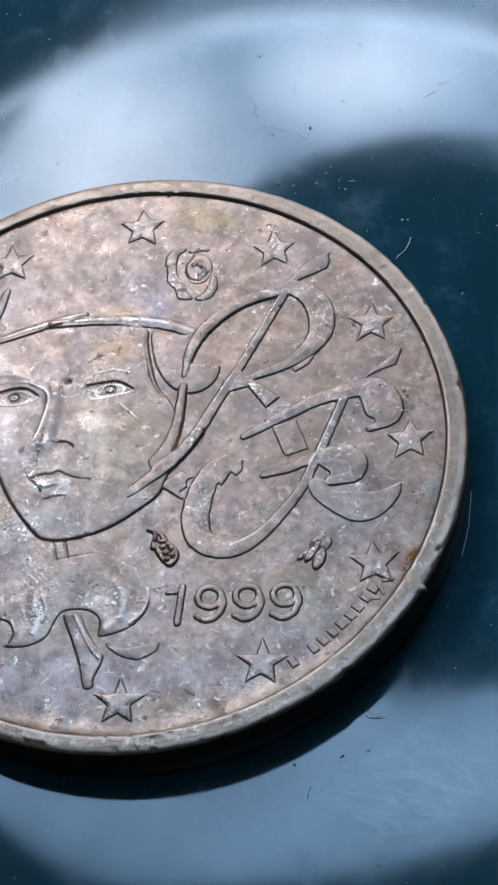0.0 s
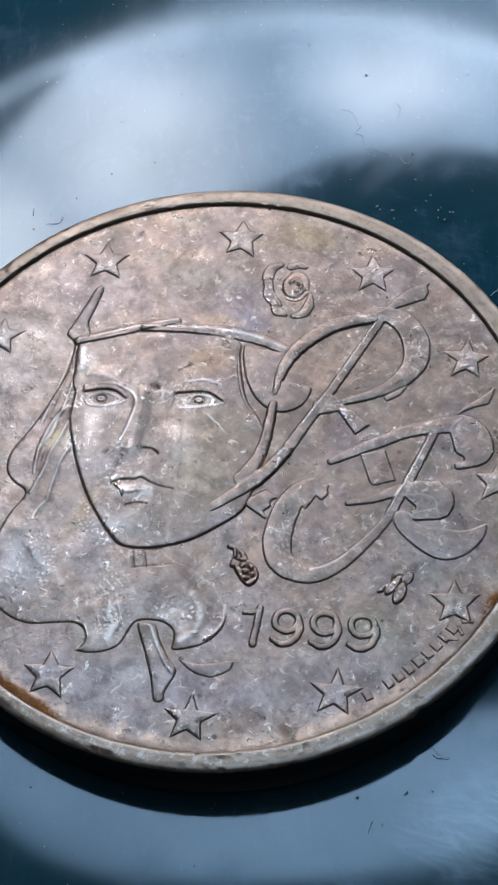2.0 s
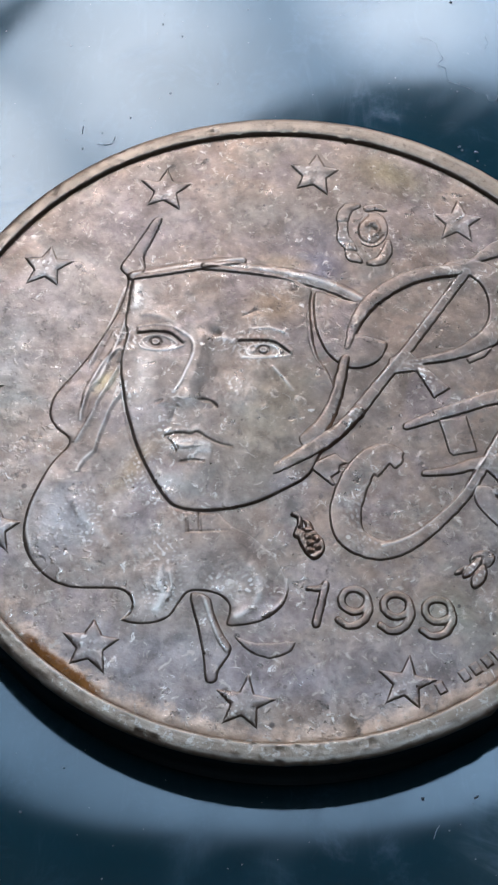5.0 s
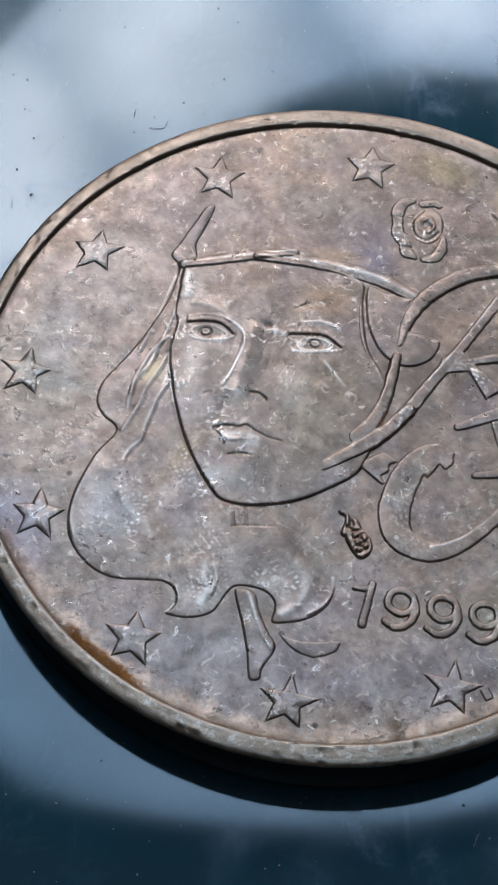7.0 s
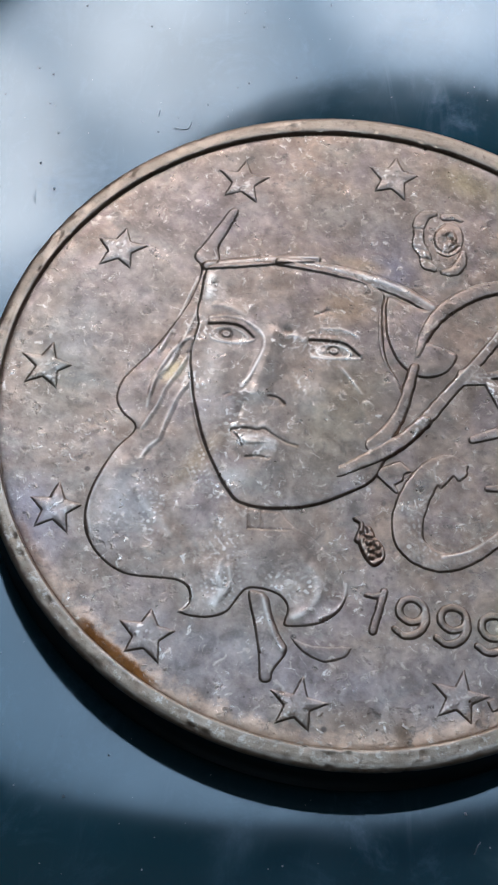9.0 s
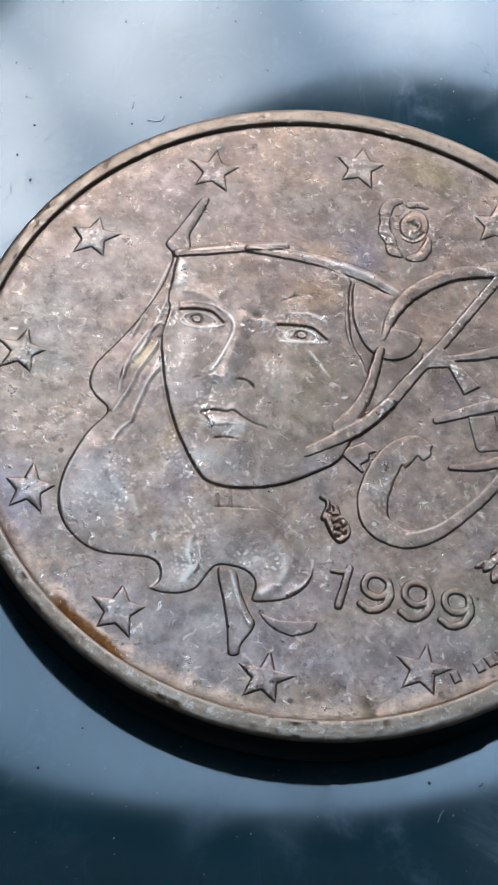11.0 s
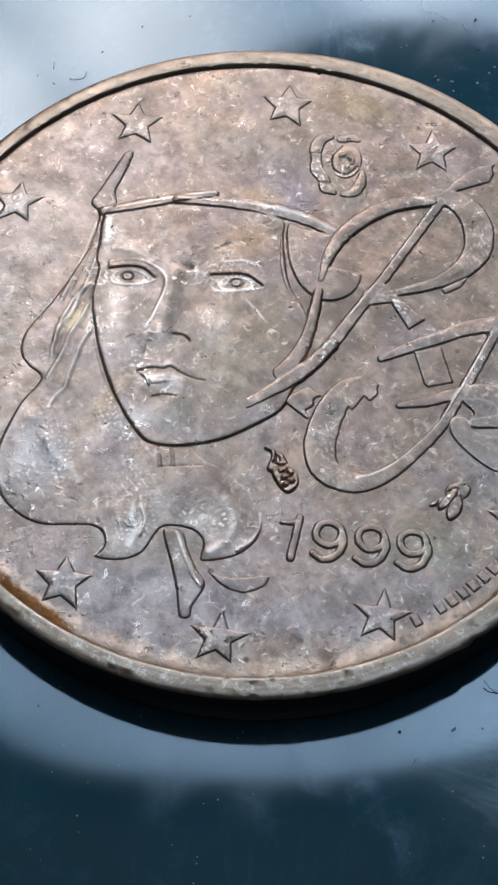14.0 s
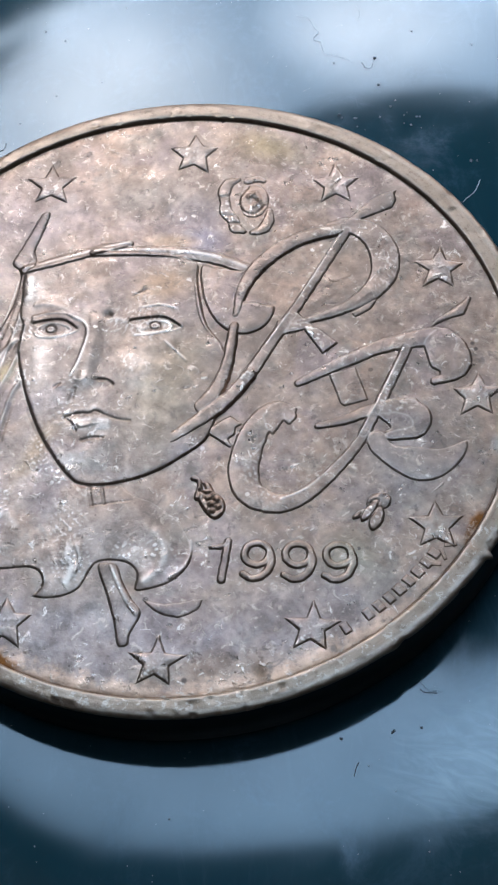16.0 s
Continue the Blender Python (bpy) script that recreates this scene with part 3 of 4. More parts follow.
        return box, np.where(odd, d, -d)

    def area(self, pts, h=0.05, rise=0.0, reach=1.0, curved=True, shine=0.3):
        """A raised region: a struck border, then a slow swell towards its middle."""
        box, s = self.inside(pts, curved)
        top = h * profile(s) + rise * (1 - np.exp(-np.clip(s, 0, None) / reach))
        self.clear(box, np.where(s > 0, top, 0))
        self.H[box] = np.maximum(self.H[box], np.where(s > 0, top, 0))
        self.wear_glint(box, s - 0.045, 0.03, shine)
        return self

    def ridge(self, pts, width, h, bright=0.0):
        """A soft raised line, or a groove where h is below zero."""
        line = spline(pts)
        box = self.near(line, 3 * width)
        s = self.away(line, box)
        self.H[box] += h * np.exp(-(s / width) ** 2)
        if bright:
            self.wear_glint(box, s, width * 0.8, bright)
        return self

    def bump(self, at, rx, ry, h, turn=0.0):
        c, s = math.cos(radians(turn)), math.sin(radians(turn))
        dx, dy = self.X - at[0], self.Y - at[1]
        self.H += h * np.exp(-((c * dx + s * dy) / rx) ** 2 - ((c * dy - s * dx) / ry) ** 2)
        return self

    def rough(self, amount, scale, seed):
        """Uneven wear of the struck surface: a few random waves of mixed length."""
        rng = np.random.default_rng(seed)
        wave = np.zeros_like(self.X)
        for _ in range(24):
            a, k = rng.uniform(0, math.tau), scale * rng.uniform(0.5, 2.5)
            wave += np.sin(k * (math.cos(a) * self.X + math.sin(a) * self.Y) + rng.uniform(0, math.tau))
        self.H = np.where(self.H > 0.012, self.H + amount * wave / 5, self.H)
        return self

    def mesh(self, name, material, origin=(0, 0)):
        """The part of the grid that stands above the field, its border sunk just under it."""
        up = self.H > 0.002
        wide = up.copy()
        for sh, ax in ((1, 0), (-1, 0), (1, 1), (-1, 1)):
            wide |= np.roll(up, sh, ax)
        cell = wide[:-1, :-1] & wide[1:, :-1] & wide[:-1, 1:] & wide[1:, 1:]
        used = np.zeros(wide.shape, bool)
        for dj, di in ((0, 0), (1, 0), (0, 1), (1, 1)):
            used[dj:dj + cell.shape[0], di:di + cell.shape[1]] |= cell
        index = np.full(wide.shape, -1)
        index[used] = np.arange(used.sum())
        z = FIELD - 0.006 + 1.15 * np.maximum(self.H, 0)
        verts = np.stack(((self.X - origin[0])[used], (self.Y - origin[1])[used], z[used]), 1) * MM
        j, i = np.nonzero(cell)
        quads = np.stack((index[j, i], index[j, i + 1], index[j + 1, i + 1], index[j + 1, i]), 1)
        me = bpy.data.meshes.new(name)
        me.from_pydata(verts.tolist(), [], quads.tolist())
        me.polygons.foreach_set("use_smooth", np.ones(len(quads), bool))
        me.materials.append(material)
        me.attributes.new("wear_glints", "FLOAT", "POINT").data.foreach_set("value", np.clip(self.W, 0, 1)[used].astype(np.float32))
        return me


# ---- the coin ----
coin = tagged(new("coin"), "tarnished copper two cent coin lying flat on dark lacquer", "coin")


def wear(a, i):
    """Nicks and dents along the rim, with one burr and one flattened stretch."""
    v = Vector((math.cos(a) * 6, math.sin(a) * 6, i * 0.12))
    dr, dz = noise.noise(v * 4) * 0.008, noise.noise(v * 6 + Vector((9, 0, 0))) * 0.006
    knock = max(0.0, noise.noise(v * 5 + Vector((0, 4, 0))) - 0.35)
    dr, dz = dr - 0.12 * knock, dz - 0.1 * knock
    for at, wide, out, up in ((-0.541, 0.008, 0.17, -0.01), (-0.528, 0.012, -0.03, -0.015), (-0.9, 0.02, 0.03, -0.01), (-0.87, 0.015, -0.04, -0.015), (-0.3, 0.03, 0.02, -0.02)):
        g = math.exp(-((a - math.tau * (a > math.pi) - at) / wide) ** 2) * (i > 3)
        dr, dz = dr + out * g, dz + up * g
    # struck a little off centre
    return dr + OFF * math.cos(a) * min(1.0, max(0.0, (i - 3) / 6)), dz


OFF = 0.12
part("disc", lathe([(0, FIELD)] + [(r * 0.5, FIELD) for r in range(1, 20)] + [(9.8, FIELD), (9.97, FIELD), (10.03, FIELD - 0.012), (10.1, FIELD - 0.03), (10.1, 0.3)], 240), METAL, coin, "struck grey-brown copper field with pits and stains")
part("rim", lathe([(10.02, FIELD - 0.10), (10.035, FIELD - 0.02), (10.055, FIELD + 0.05), (10.085, FIELD + 0.1), (10.12, THICK - 0.004), (10.17, THICK + 0.005), (10.25, THICK - 0.002), (10.36, THICK + 0.002), (10.48, THICK - 0.004), (10.56, THICK - 0.014), (10.62, THICK - 0.036), (10.65, THICK - 0.075), (10.658, THICK - 0.13)], 1440, wobble=wear), RIM, coin, "raised worn rim with small nicks")
part("edge", lathe([(R_COIN - 0.03, THICK - 0.12), (R_COIN - 0.006, THICK - 0.16), (R_COIN - 0.006, 0.24), (10.54, 0.1), (10.42, 0.02), (10.2, 0), (0, 0)], 360), EDGE, coin, "smooth edge with shade put into its near-black colour").location.x = OFF * MM


# twelve stars, all upright, on one circle
def star_mesh(size, turn=0.0, seed=1):
    r = Relief(-1.1, 1.1, -1.1, 1.1, 0.022)
    rng = random.Random(seed)
    tips = []
    for i in range(10):
        k = size * (rng.uniform(0.41, 0.48) if i % 2 else rng.uniform(0.88, 1.06))
        a = radians(90 + turn + 36 * i + rng.uniform(-3, 3))
        tips.append((k * math.cos(a), k * math.sin(a)))
    box, s = r.inside(tips, curved=False)
    r.H[box] = np.where(s > 0, 0.042 * profile(s) + 0.05 * np.clip(s, 0, 0.26), 0)
    r.wear_glint(box, s - 0.05, 0.04, 0.3)
    r.wear_glint(box, s - 0.24, 0.1, 0.2)
    r.scuff_glint((rng.uniform(-0.3, 0.3), rng.uniform(-0.3, 0.3)), 0.4, 0.4, 0.6, seed)
    return r.rough(0.005, 6, seed).mesh("star", METAL)


STARS = [star_mesh(0.93, 0, 1), star_mesh(0.88, -3, 2), star_mesh(0.92, 3, 3), star_mesh(0.9, 1, 4), star_mesh(0.89, -2, 5), star_mesh(0.91, 2, 6)]
SHIFT = [(-0.06, 0.02), (0.06, -0.01), (0.11, 0.03), (0.08, -0.08), (0.08, 0), (-0.08, -0.01), (0.06, 0.03), (0.1, -0.04), (0.03, -0.1), (-0.06, -0.09), (-0.04, -0.07), (-0.16, 0)]
for k in range(12):
    a = radians(90 - 30 * k)
    star = part("star", STARS[(k * 5 + k // 6) % 6], METAL, coin)
    dx, dy = SHIFT[k]
    star.location = Vector((0.05 + 8.8 * math.cos(a) + dx, -0.2 + 8.8 * math.sin(a) + dy, 0)) * MM


# the allegorical head, one plain low relief: hair, ribbon, cap band and face
def portrait():
    r = Relief(-7.0, 2.2, -8.8, 6.6)
    r.area([(-5.38, 4.38), (-5.13, 3.91), (-5.22, 2.99), (-5.46, 2.15), (-5.76, 1.42), (-6.13, 0.65), (-6.57, -0.15), (-6.67, -0.64), (-6.61, -1.01), (-6.35, -1.35), (-5.92, -1.72), (-6.31, -2.46), (-6.57, -3.23), (-6.72, -3.97), (-6.72, -4.59), (-6.62, -5.11), (-6.38, -5.52), (-6.09, -5.82), (-5.64, -6.11), (-5.06, -6.25), (-4.29, -6.17), (-3.74, -6.13), (-3.43, -6.31), (-3.32, -6.63), (-3.43, -6.87), (-3.55, -7.01), (-3.19, -7.09), (-2.66, -7), (-2.24, -6.74), (-2, -6.22), (-1.81, -5.94), (-1.43, -5.87), (-0.95, -5.95), (-0.67, -6.26), (-0.68, -6.77), (-0.29, -6.76), (0.3, -6.54), (0.72, -6.14), (0.89, -5.69), (0.77, -5.11), (0.34, -4.47), (-0.36, -3.95), (-1.41, -3.3), (-3.54, 0.1), (-4.82, 4.1)], 0.036, 0.018, 0.5, shine=0.2)
    fade = ease(((r.X + 0.9) * 0.75 + (r.Y + 4.3) * 0.66) / 0.7)
    r.H *= np.where((r.Y < -2) & (r.X > -2.2), 1 - 0.8 * fade, 1)
    r.area([(-1.8, -5.99), (-1.47, -6.96), (-1.2, -7.76), (-1.04, -8.45), (-0.84, -8.54), (-0.69, -8.42), (-0.68, -8.15), (-0.42, -7.49), (-0.72, -7.03), (-1.03, -6.48), (-1.25, -6)], 0.04, 0.012, 0.15)
    r.area([(-4.69, 6.31), (-4.41, 6.31), (-4.59, 5.43), (-4.74, 4.89), (-4.64, 4.45), (-4.81, 4.06), (-5.24, 4.16), (-5.44, 4.42), (-5.24, 4.92), (-4.94, 5.69)], 0.04, 0.01, 0.2)
    # locks of hair
    for pts, wide, h in (([(-4.95, 2.62), (-5.12, 1.61), (-5.37, 0.6), (-5.64, -0.01), (-5.74, -0.6), (-5.72, -0.98)], 0.05, 0.016), ([(-4.98, 1.59), (-5.3, 1.19), (-5.5, 0.68), (-5.71, -0.02), (-5.72, -0.5)], 0.06, 0.018), ([(-4.91, 0.96), (-5.11, 0.35), (-5.34, -0.26), (-5.42, -0.74), (-5.74, -1.69)], 0.05, 0.018), ([(-4.67, 0.13), (-4.92, -0.39), (-5.11, -1.36), (-5.18, -1.92)], 0.05, 0.016), ([(-5.18, -1.92), (-5.44, -2.28), (-5.55, -2.62)], 0.05, 0.01), ([(-5.16, 3.7), (-5.37, 2.56), (-5.56, 1.74), (-5.76, 0.93)], 0.05, 0.014), ([(-4.74, 1.86), (-4.8, 0.88), (-4.74, 0.12)], 0.06, 0.016)):
        r.ridge(pts, wide, 0.7 * h, 0.55)
        r.ridge([(x + 0.13, y - 0.05) for x, y in pts], 0.05, -0.007)
    r.ridge([(-2.69, -5.34), (-2.7, -5.69), (-2.54, -6.1), (-2.65, -6.59)], 0.16, 0.018, 0.6).ridge([(-2.46, -5.39), (-2.33, -5.81), (-2.42, -6.25)], 0.07, 0.016, 0.5).ridge([(-0.19, -4.95), (0.04, -5.3), (0.11, -5.8), (-0.13, -6.23), (-0.45, -6.51)], 0.15, 0.018, 0.55)
    r.ridge([(0.81, -5.19), (0.84, -5.61), (0.63, -6.07), (0.28, -6.38)], 0.05, 0.012, 0.5).ridge([(-3.39, -6.18), (-3.29, -6.51), (-3.4, -6.81), (-3.55, -7.01)], 0.05, 0.01, 0.8).ridge([(-6.43, -3.11), (-6.61, -3.86), (-6.64, -4.58), (-6.43, -5.17)], 0.08, 0.012, 0.4).ridge([(-5.55, -3.53), (-5.05, -4.09), (-4.58, -4.47), (-4.29, -4.78)], 0.14, 0.007, 0.3)
    r.ridge([(-6.0, -3.0), (-6.2, -4.0), (-6.1, -4.9), (-5.6, -5.5)], 0.3, 0.009)
    r.ridge([(-5.3, -3.0), (-5.0, -4.2), (-4.4, -5.0)], 0.35, 0.008)
    r.ridge([(-4.6, -2.6), (-4.3, -3.6), (-3.6, -4.5), (-2.6, -5.0)], 0.5, -0.015)
    r.ridge([(-1.41, -6.02), (-1.11, -6.66), (-0.82, -7.21), (-0.57, -7.51)], 0.07, 0.016, 0.8)
    r.ridge([(-2.26, -3.51), (-2.13, -4.12)], 0.035, -0.016).ridge([(-1.9, -3.46), (-1.77, -4.07)], 0.035, -0.016).ridge([(-2.16, -4.12), (-1, -3.92)], 0.03, -0.012)
    r.band([(-0.4, -7.07), (0.02, -7.31), (0.57, -7.38), (1.01, -7.23), (1.26, -7.03)], [0.06, 0.3, 0.5, 0.4, 0.08], 0.03)
    # face
    r.area([(-4.86, 2.04), (-4.89, 1.06), (-4.74, 0.31), (-4.41, -0.69), (-3.94, -1.75), (-3.35, -2.67), (-2.95, -3.16), (-2.59, -3.43), (-1.86, -3.47), (-1.09, -3.29), (-0.33, -2.97), (0.41, -2.46), (0.99, -1.96), (1.24, -1.37), (1.44, -0.32), (1.51, 0.82), (1.23, 1.55), (0.79, 2.17), (0.5, 3.01), (0.42, 3.8), (0.31, 4.43), (-0.85, 4.75), (-1.88, 4.83), (-2.9, 4.78), (-4.22, 4.39), (-4.95, 4.08), (-5, 3.22), (-4.99, 2.42)], 0.078, 0.025, 0.8)
    r.ridge([(-4.86, 2.04), (-4.89, 1.06), (-4.74, 0.31), (-4.41, -0.69), (-3.94, -1.75), (-3.35, -2.67), (-2.95, -3.16), (-2.59, -3.43), (-1.86, -3.47), (-1.09, -3.29), (-0.33, -2.97), (0.41, -2.46), (0.99, -1.96), (1.24, -1.37), (1.44, -0.32), (1.51, 0.82), (1.23, 1.55), (0.79, 2.17), (0.5, 3.01), (0.42, 3.8), (0.31, 4.43), (-0.85, 4.75), (-1.88, 4.83), (-2.9, 4.78), (-4.22, 4.39), (-4.95, 4.08), (-5, 3.22), (-4.99, 2.42)][1:10], 0.05, -0.026)
    r.ridge([(-3.44, 2.44), (-3.11, 2.29), (-2.9, 2.09), (-2.81, 1.83), (-2.83, 1.51), (-2.93, 1.05), (-3.03, 0.65), (-3.15, 0.34)], 0.055, 0.011, 1.0)
    r.ridge([(-2.6, 2.2), (-2.65, 1.2), (-2.75, 0.3)], 0.24, 0.03)
    r.bump((-2.75, 0.05), 0.32, 0.24, 0.03)
    r.bump((-3.46, -0.12), 0.14, 0.12, 0.016).bump((-2.1, 0.1), 0.16, 0.12, 0.016)
    r.ridge([(-2.34, 0.12), (-2.09, 0.1), (-1.91, -0.03)], 0.055, -0.034).ridge([(-3.62, -0.14), (-3.49, -0.05)], 0.045, -0.022).ridge([(-3.03, -0.21), (-3.09, -0.69)], 0.07, -0.016)
    # eyes: a sunken socket, a lid that overhangs the ball, iris and lower lid as raised lines
    for lid, low, rim, fold, at, w, shine in (([(-4.5, 2.1), (-4.06, 2.21), (-3.63, 2.22), (-3.37, 2.09), (-3.17, 1.92)], [(-4.44, 1.79), (-4.28, 1.64), (-3.79, 1.63), (-3.35, 1.76), (-3.14, 1.88)], [(-4.38, 1.9), (-4.22, 2.07), (-3.87, 2.15), (-3.54, 2.06), (-3.33, 1.9), (-3.53, 1.77), (-3.83, 1.66), (-4.18, 1.71)], [(-4.53, 2.33), (-4.05, 2.48), (-3.54, 2.47), (-3.17, 2.25)], (-3.96, 1.9), 0.5, 0.7), ([(-1.52, 2.21), (-1.28, 2.26), (-0.87, 2.32), (-0.5, 2.32), (-0.21, 2.16), (0.01, 2)], [(-1.36, 1.72), (-0.96, 1.74), (-0.47, 1.85), (-0.09, 1.94), (0.04, 2.02)], [(-1.28, 1.93), (-1.15, 2.14), (-0.89, 2.22), (-0.52, 2.23), (-0.27, 2.07), (-0.38, 1.92), (-0.8, 1.82), (-1.14, 1.81)], [(-1.18, 2.73), (-0.77, 2.81), (-0.46, 2.79), (-0.15, 2.68)], (-0.78, 2.04), 0.55, 1.0)):
        r.bump((at[0], at[1] + 0.02), w * 1.3, 0.36, -0.018)
        r.ridge([(x, y + 0.1) for x, y in lid], 0.075, 0.026).ridge(lid, 0.038, -0.024)
        r.ridge(low, 0.045, 0.013, 0.9 * shine)
        r.ridge(rim + rim[:1], 0.04, 0.008, shine)
        ring = [(at[0] + 0.16 * math.cos(a), at[1] + 0.13 * math.sin(a)) for a in np.linspace(0, math.tau, 9)]
        r.ridge(ring, 0.035, -0.022).ridge([(at[0] + 0.6 * (x - at[0]), at[1] + 0.6 * (y - at[1])) for x, y in ring], 0.035, 0.016, 0.9 * shine + 0.1).bump(at, 0.05, 0.05, 0.012)
        r.ridge([(x, y) for x, y in fold], 0.05, 0.014, 0.55 * shine)
    r.ridge([(-1.18, 1.98), ((-1.18, 1.98)[0] + 0.04, (-1.18, 1.98)[1] - 0.06), ((-1.18, 1.98)[0] + 0.12, (-1.18, 1.98)[1] + 0.02)], 0.08, 0.014, 1.0)
    r.ridge([(-2.2, 2.27), (-1.96, 2.32), (-1.66, 2.19)], 0.08, 0.014, 0.5)
    r.ridge([(-4.51, 2.79), (-4.11, 2.83), (-3.65, 2.69), (-3.31, 2.46)], 0.09, 0.012, 0.25).ridge([(-1.51, 3.12), (-1.18, 3.37)], 0.04, -0.018)
    r.ridge([(-0.43, 1.51), (-0.09, 1.17), (0.26, 0.8)], 0.04, 0.014, 0.6)
    r.bump((-2.22, 2.42), 0.13, 0.13, -0.035)
    r.ridge([(-3.21, -1.21), (-2.94, -1.1), (-2.67, -1.06), (-2.48, -1.07), (-2.31, -0.97), (-2.06, -1.09), (-1.65, -1.25), (-1.27, -1.29)], 0.04, -0.02).ridge([(x, y + 0.13) for x, y in [(-3.21, -1.21), (-2.94, -1.1), (-2.67, -1.06), (-2.48, -1.07), (-2.31, -0.97), (-2.06, -1.09), (-1.65, -1.25), (-1.27, -1.29)][:6]], 0.08, 0.010, 0.25)
    r.area([(-2.9, -1.36), (-2.52, -1.28), (-2.14, -1.27), (-1.92, -1.36), (-2.18, -1.51), (-2.55, -1.62), (-2.81, -1.62)], 0.10, 0.03, 0.2)
    r.ridge([(-2.9, -1.36), (-2.52, -1.28), (-2.14, -1.27), (-1.92, -1.36), (-2.18, -1.51), (-2.55, -1.62), (-2.81, -1.62)][:5], 0.12, 0.010, 1.0).ridge([(x, y - 0.14) for x, y in [(-2.9, -1.36), (-2.52, -1.28), (-2.14, -1.27), (-1.92, -1.36), (-2.18, -1.51), (-2.55, -1.62), (-2.81, -1.62)][:4]], 0.13, 0.006, 1.0).ridge([(-3.17, -1.26), (-2.98, -1.44), (-2.84, -1.68)], 0.045, -0.016).ridge([(-2.63, -1.97), (-2.32, -1.88), (-2.03, -1.88)], 0.045, -0.028)
    r.ridge([(-4.76, 3.76), (-4.72, 3.06)], 0.16, 0.012, 0.8).ridge([(-4.76, 2.06), (-4.86, 1.26), (-4.74, 0.31), (-4.47, -0.51)], 0.05, 0.012, 0.7)
    r.bump((-2.2, -2.5), 0.7, 0.5, 0.02).bump((-3.9, 0.2), 0.6, 0.8, 0.02).bump((-0.6, 0.4), 0.9, 0.9, 0.02)
    # cap band
    r.band([(-4.99, 4.11), (-4.22, 4.39), (-3.4, 4.67), (-2.58, 4.93), (-1.82, 5.14)], [0.34, 0.44, 0.46, 0.42, 0.3], 0.046, 0.006, laid=True)
    r.band([(-2.85, 4.75), (-1.88, 4.83), (-0.86, 4.83), (0.18, 4.74), (1.05, 4.54), (1.85, 4.21)], [0.36, 0.46, 0.5, 0.5, 0.48, 0.44], 0.048, 0.006, laid=True)
    r.ridge([(x, y + 0.05) for x, y in [(-2.85, 4.75), (-1.88, 4.83), (-0.86, 4.83), (0.18, 4.74), (1.05, 4.54), (1.85, 4.21)]], 0.07, 0.012, 0.75).ridge([(x, y + 0.05) for x, y in [(-4.99, 4.11), (-4.22, 4.39), (-3.4, 4.67), (-2.58, 4.93), (-1.82, 5.14)]], 0.07, 0.010, 0.6)
    # broad shine, painted as paler metal on the highest parts of the face and hair
    for x, y, rx, ry in ((-4.15, 0.9, 0.35, 1.3), (-2.8, -2.6, 0.7, 0.35), (-2.75, 0.2, 0.25, 0.3), (-5.9, -4.2, 0.5, 1.0), (-1.2, 0.6, 0.5, 0.6), (-4.6, 3.2, 0.3, 0.8), (-6.3, -3.3, 0.25, 0.9), (-2.4, -1.45, 0.5, 0.2)):
        r.W = np.maximum(r.W, 0.28 * np.exp(-((r.X - x) / rx) ** 2 - ((r.Y - y) / ry) ** 2))
    # patches of knocks and painted highlights
    for k, (x, y) in enumerate([(-3.05, -0.97), (-2.33, -1.42), (-3.04, 0.07), (-1.7, 2.26), (-1.02, 2.16), (-4.68, 3.26), (-4.66, 1.87), (-2.6, -5.93), (-0.06, -5.57), (-5.36, -3.68), (-4.84, -4.33), (-5.83, -4.64), (-4.54, 0.14), (-3.8, -2.37), (-3.19, -3.19), (-0.9, 5.13), (-0.19, 4.97), (-1.47, 0.59), (-1.09, -5.54), (-2.76, -4.91)]):
        r.scuff_glint((x, y), (0.5, 0.35, 0.3, 0.45)[k % 4], (0.4, 0.6, 0.35)[k % 3], 0.55, 40 + k)
    return r.rough(0.003, 3.5, 8).mesh("portrait_relief", RAISED)


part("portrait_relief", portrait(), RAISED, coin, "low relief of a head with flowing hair")


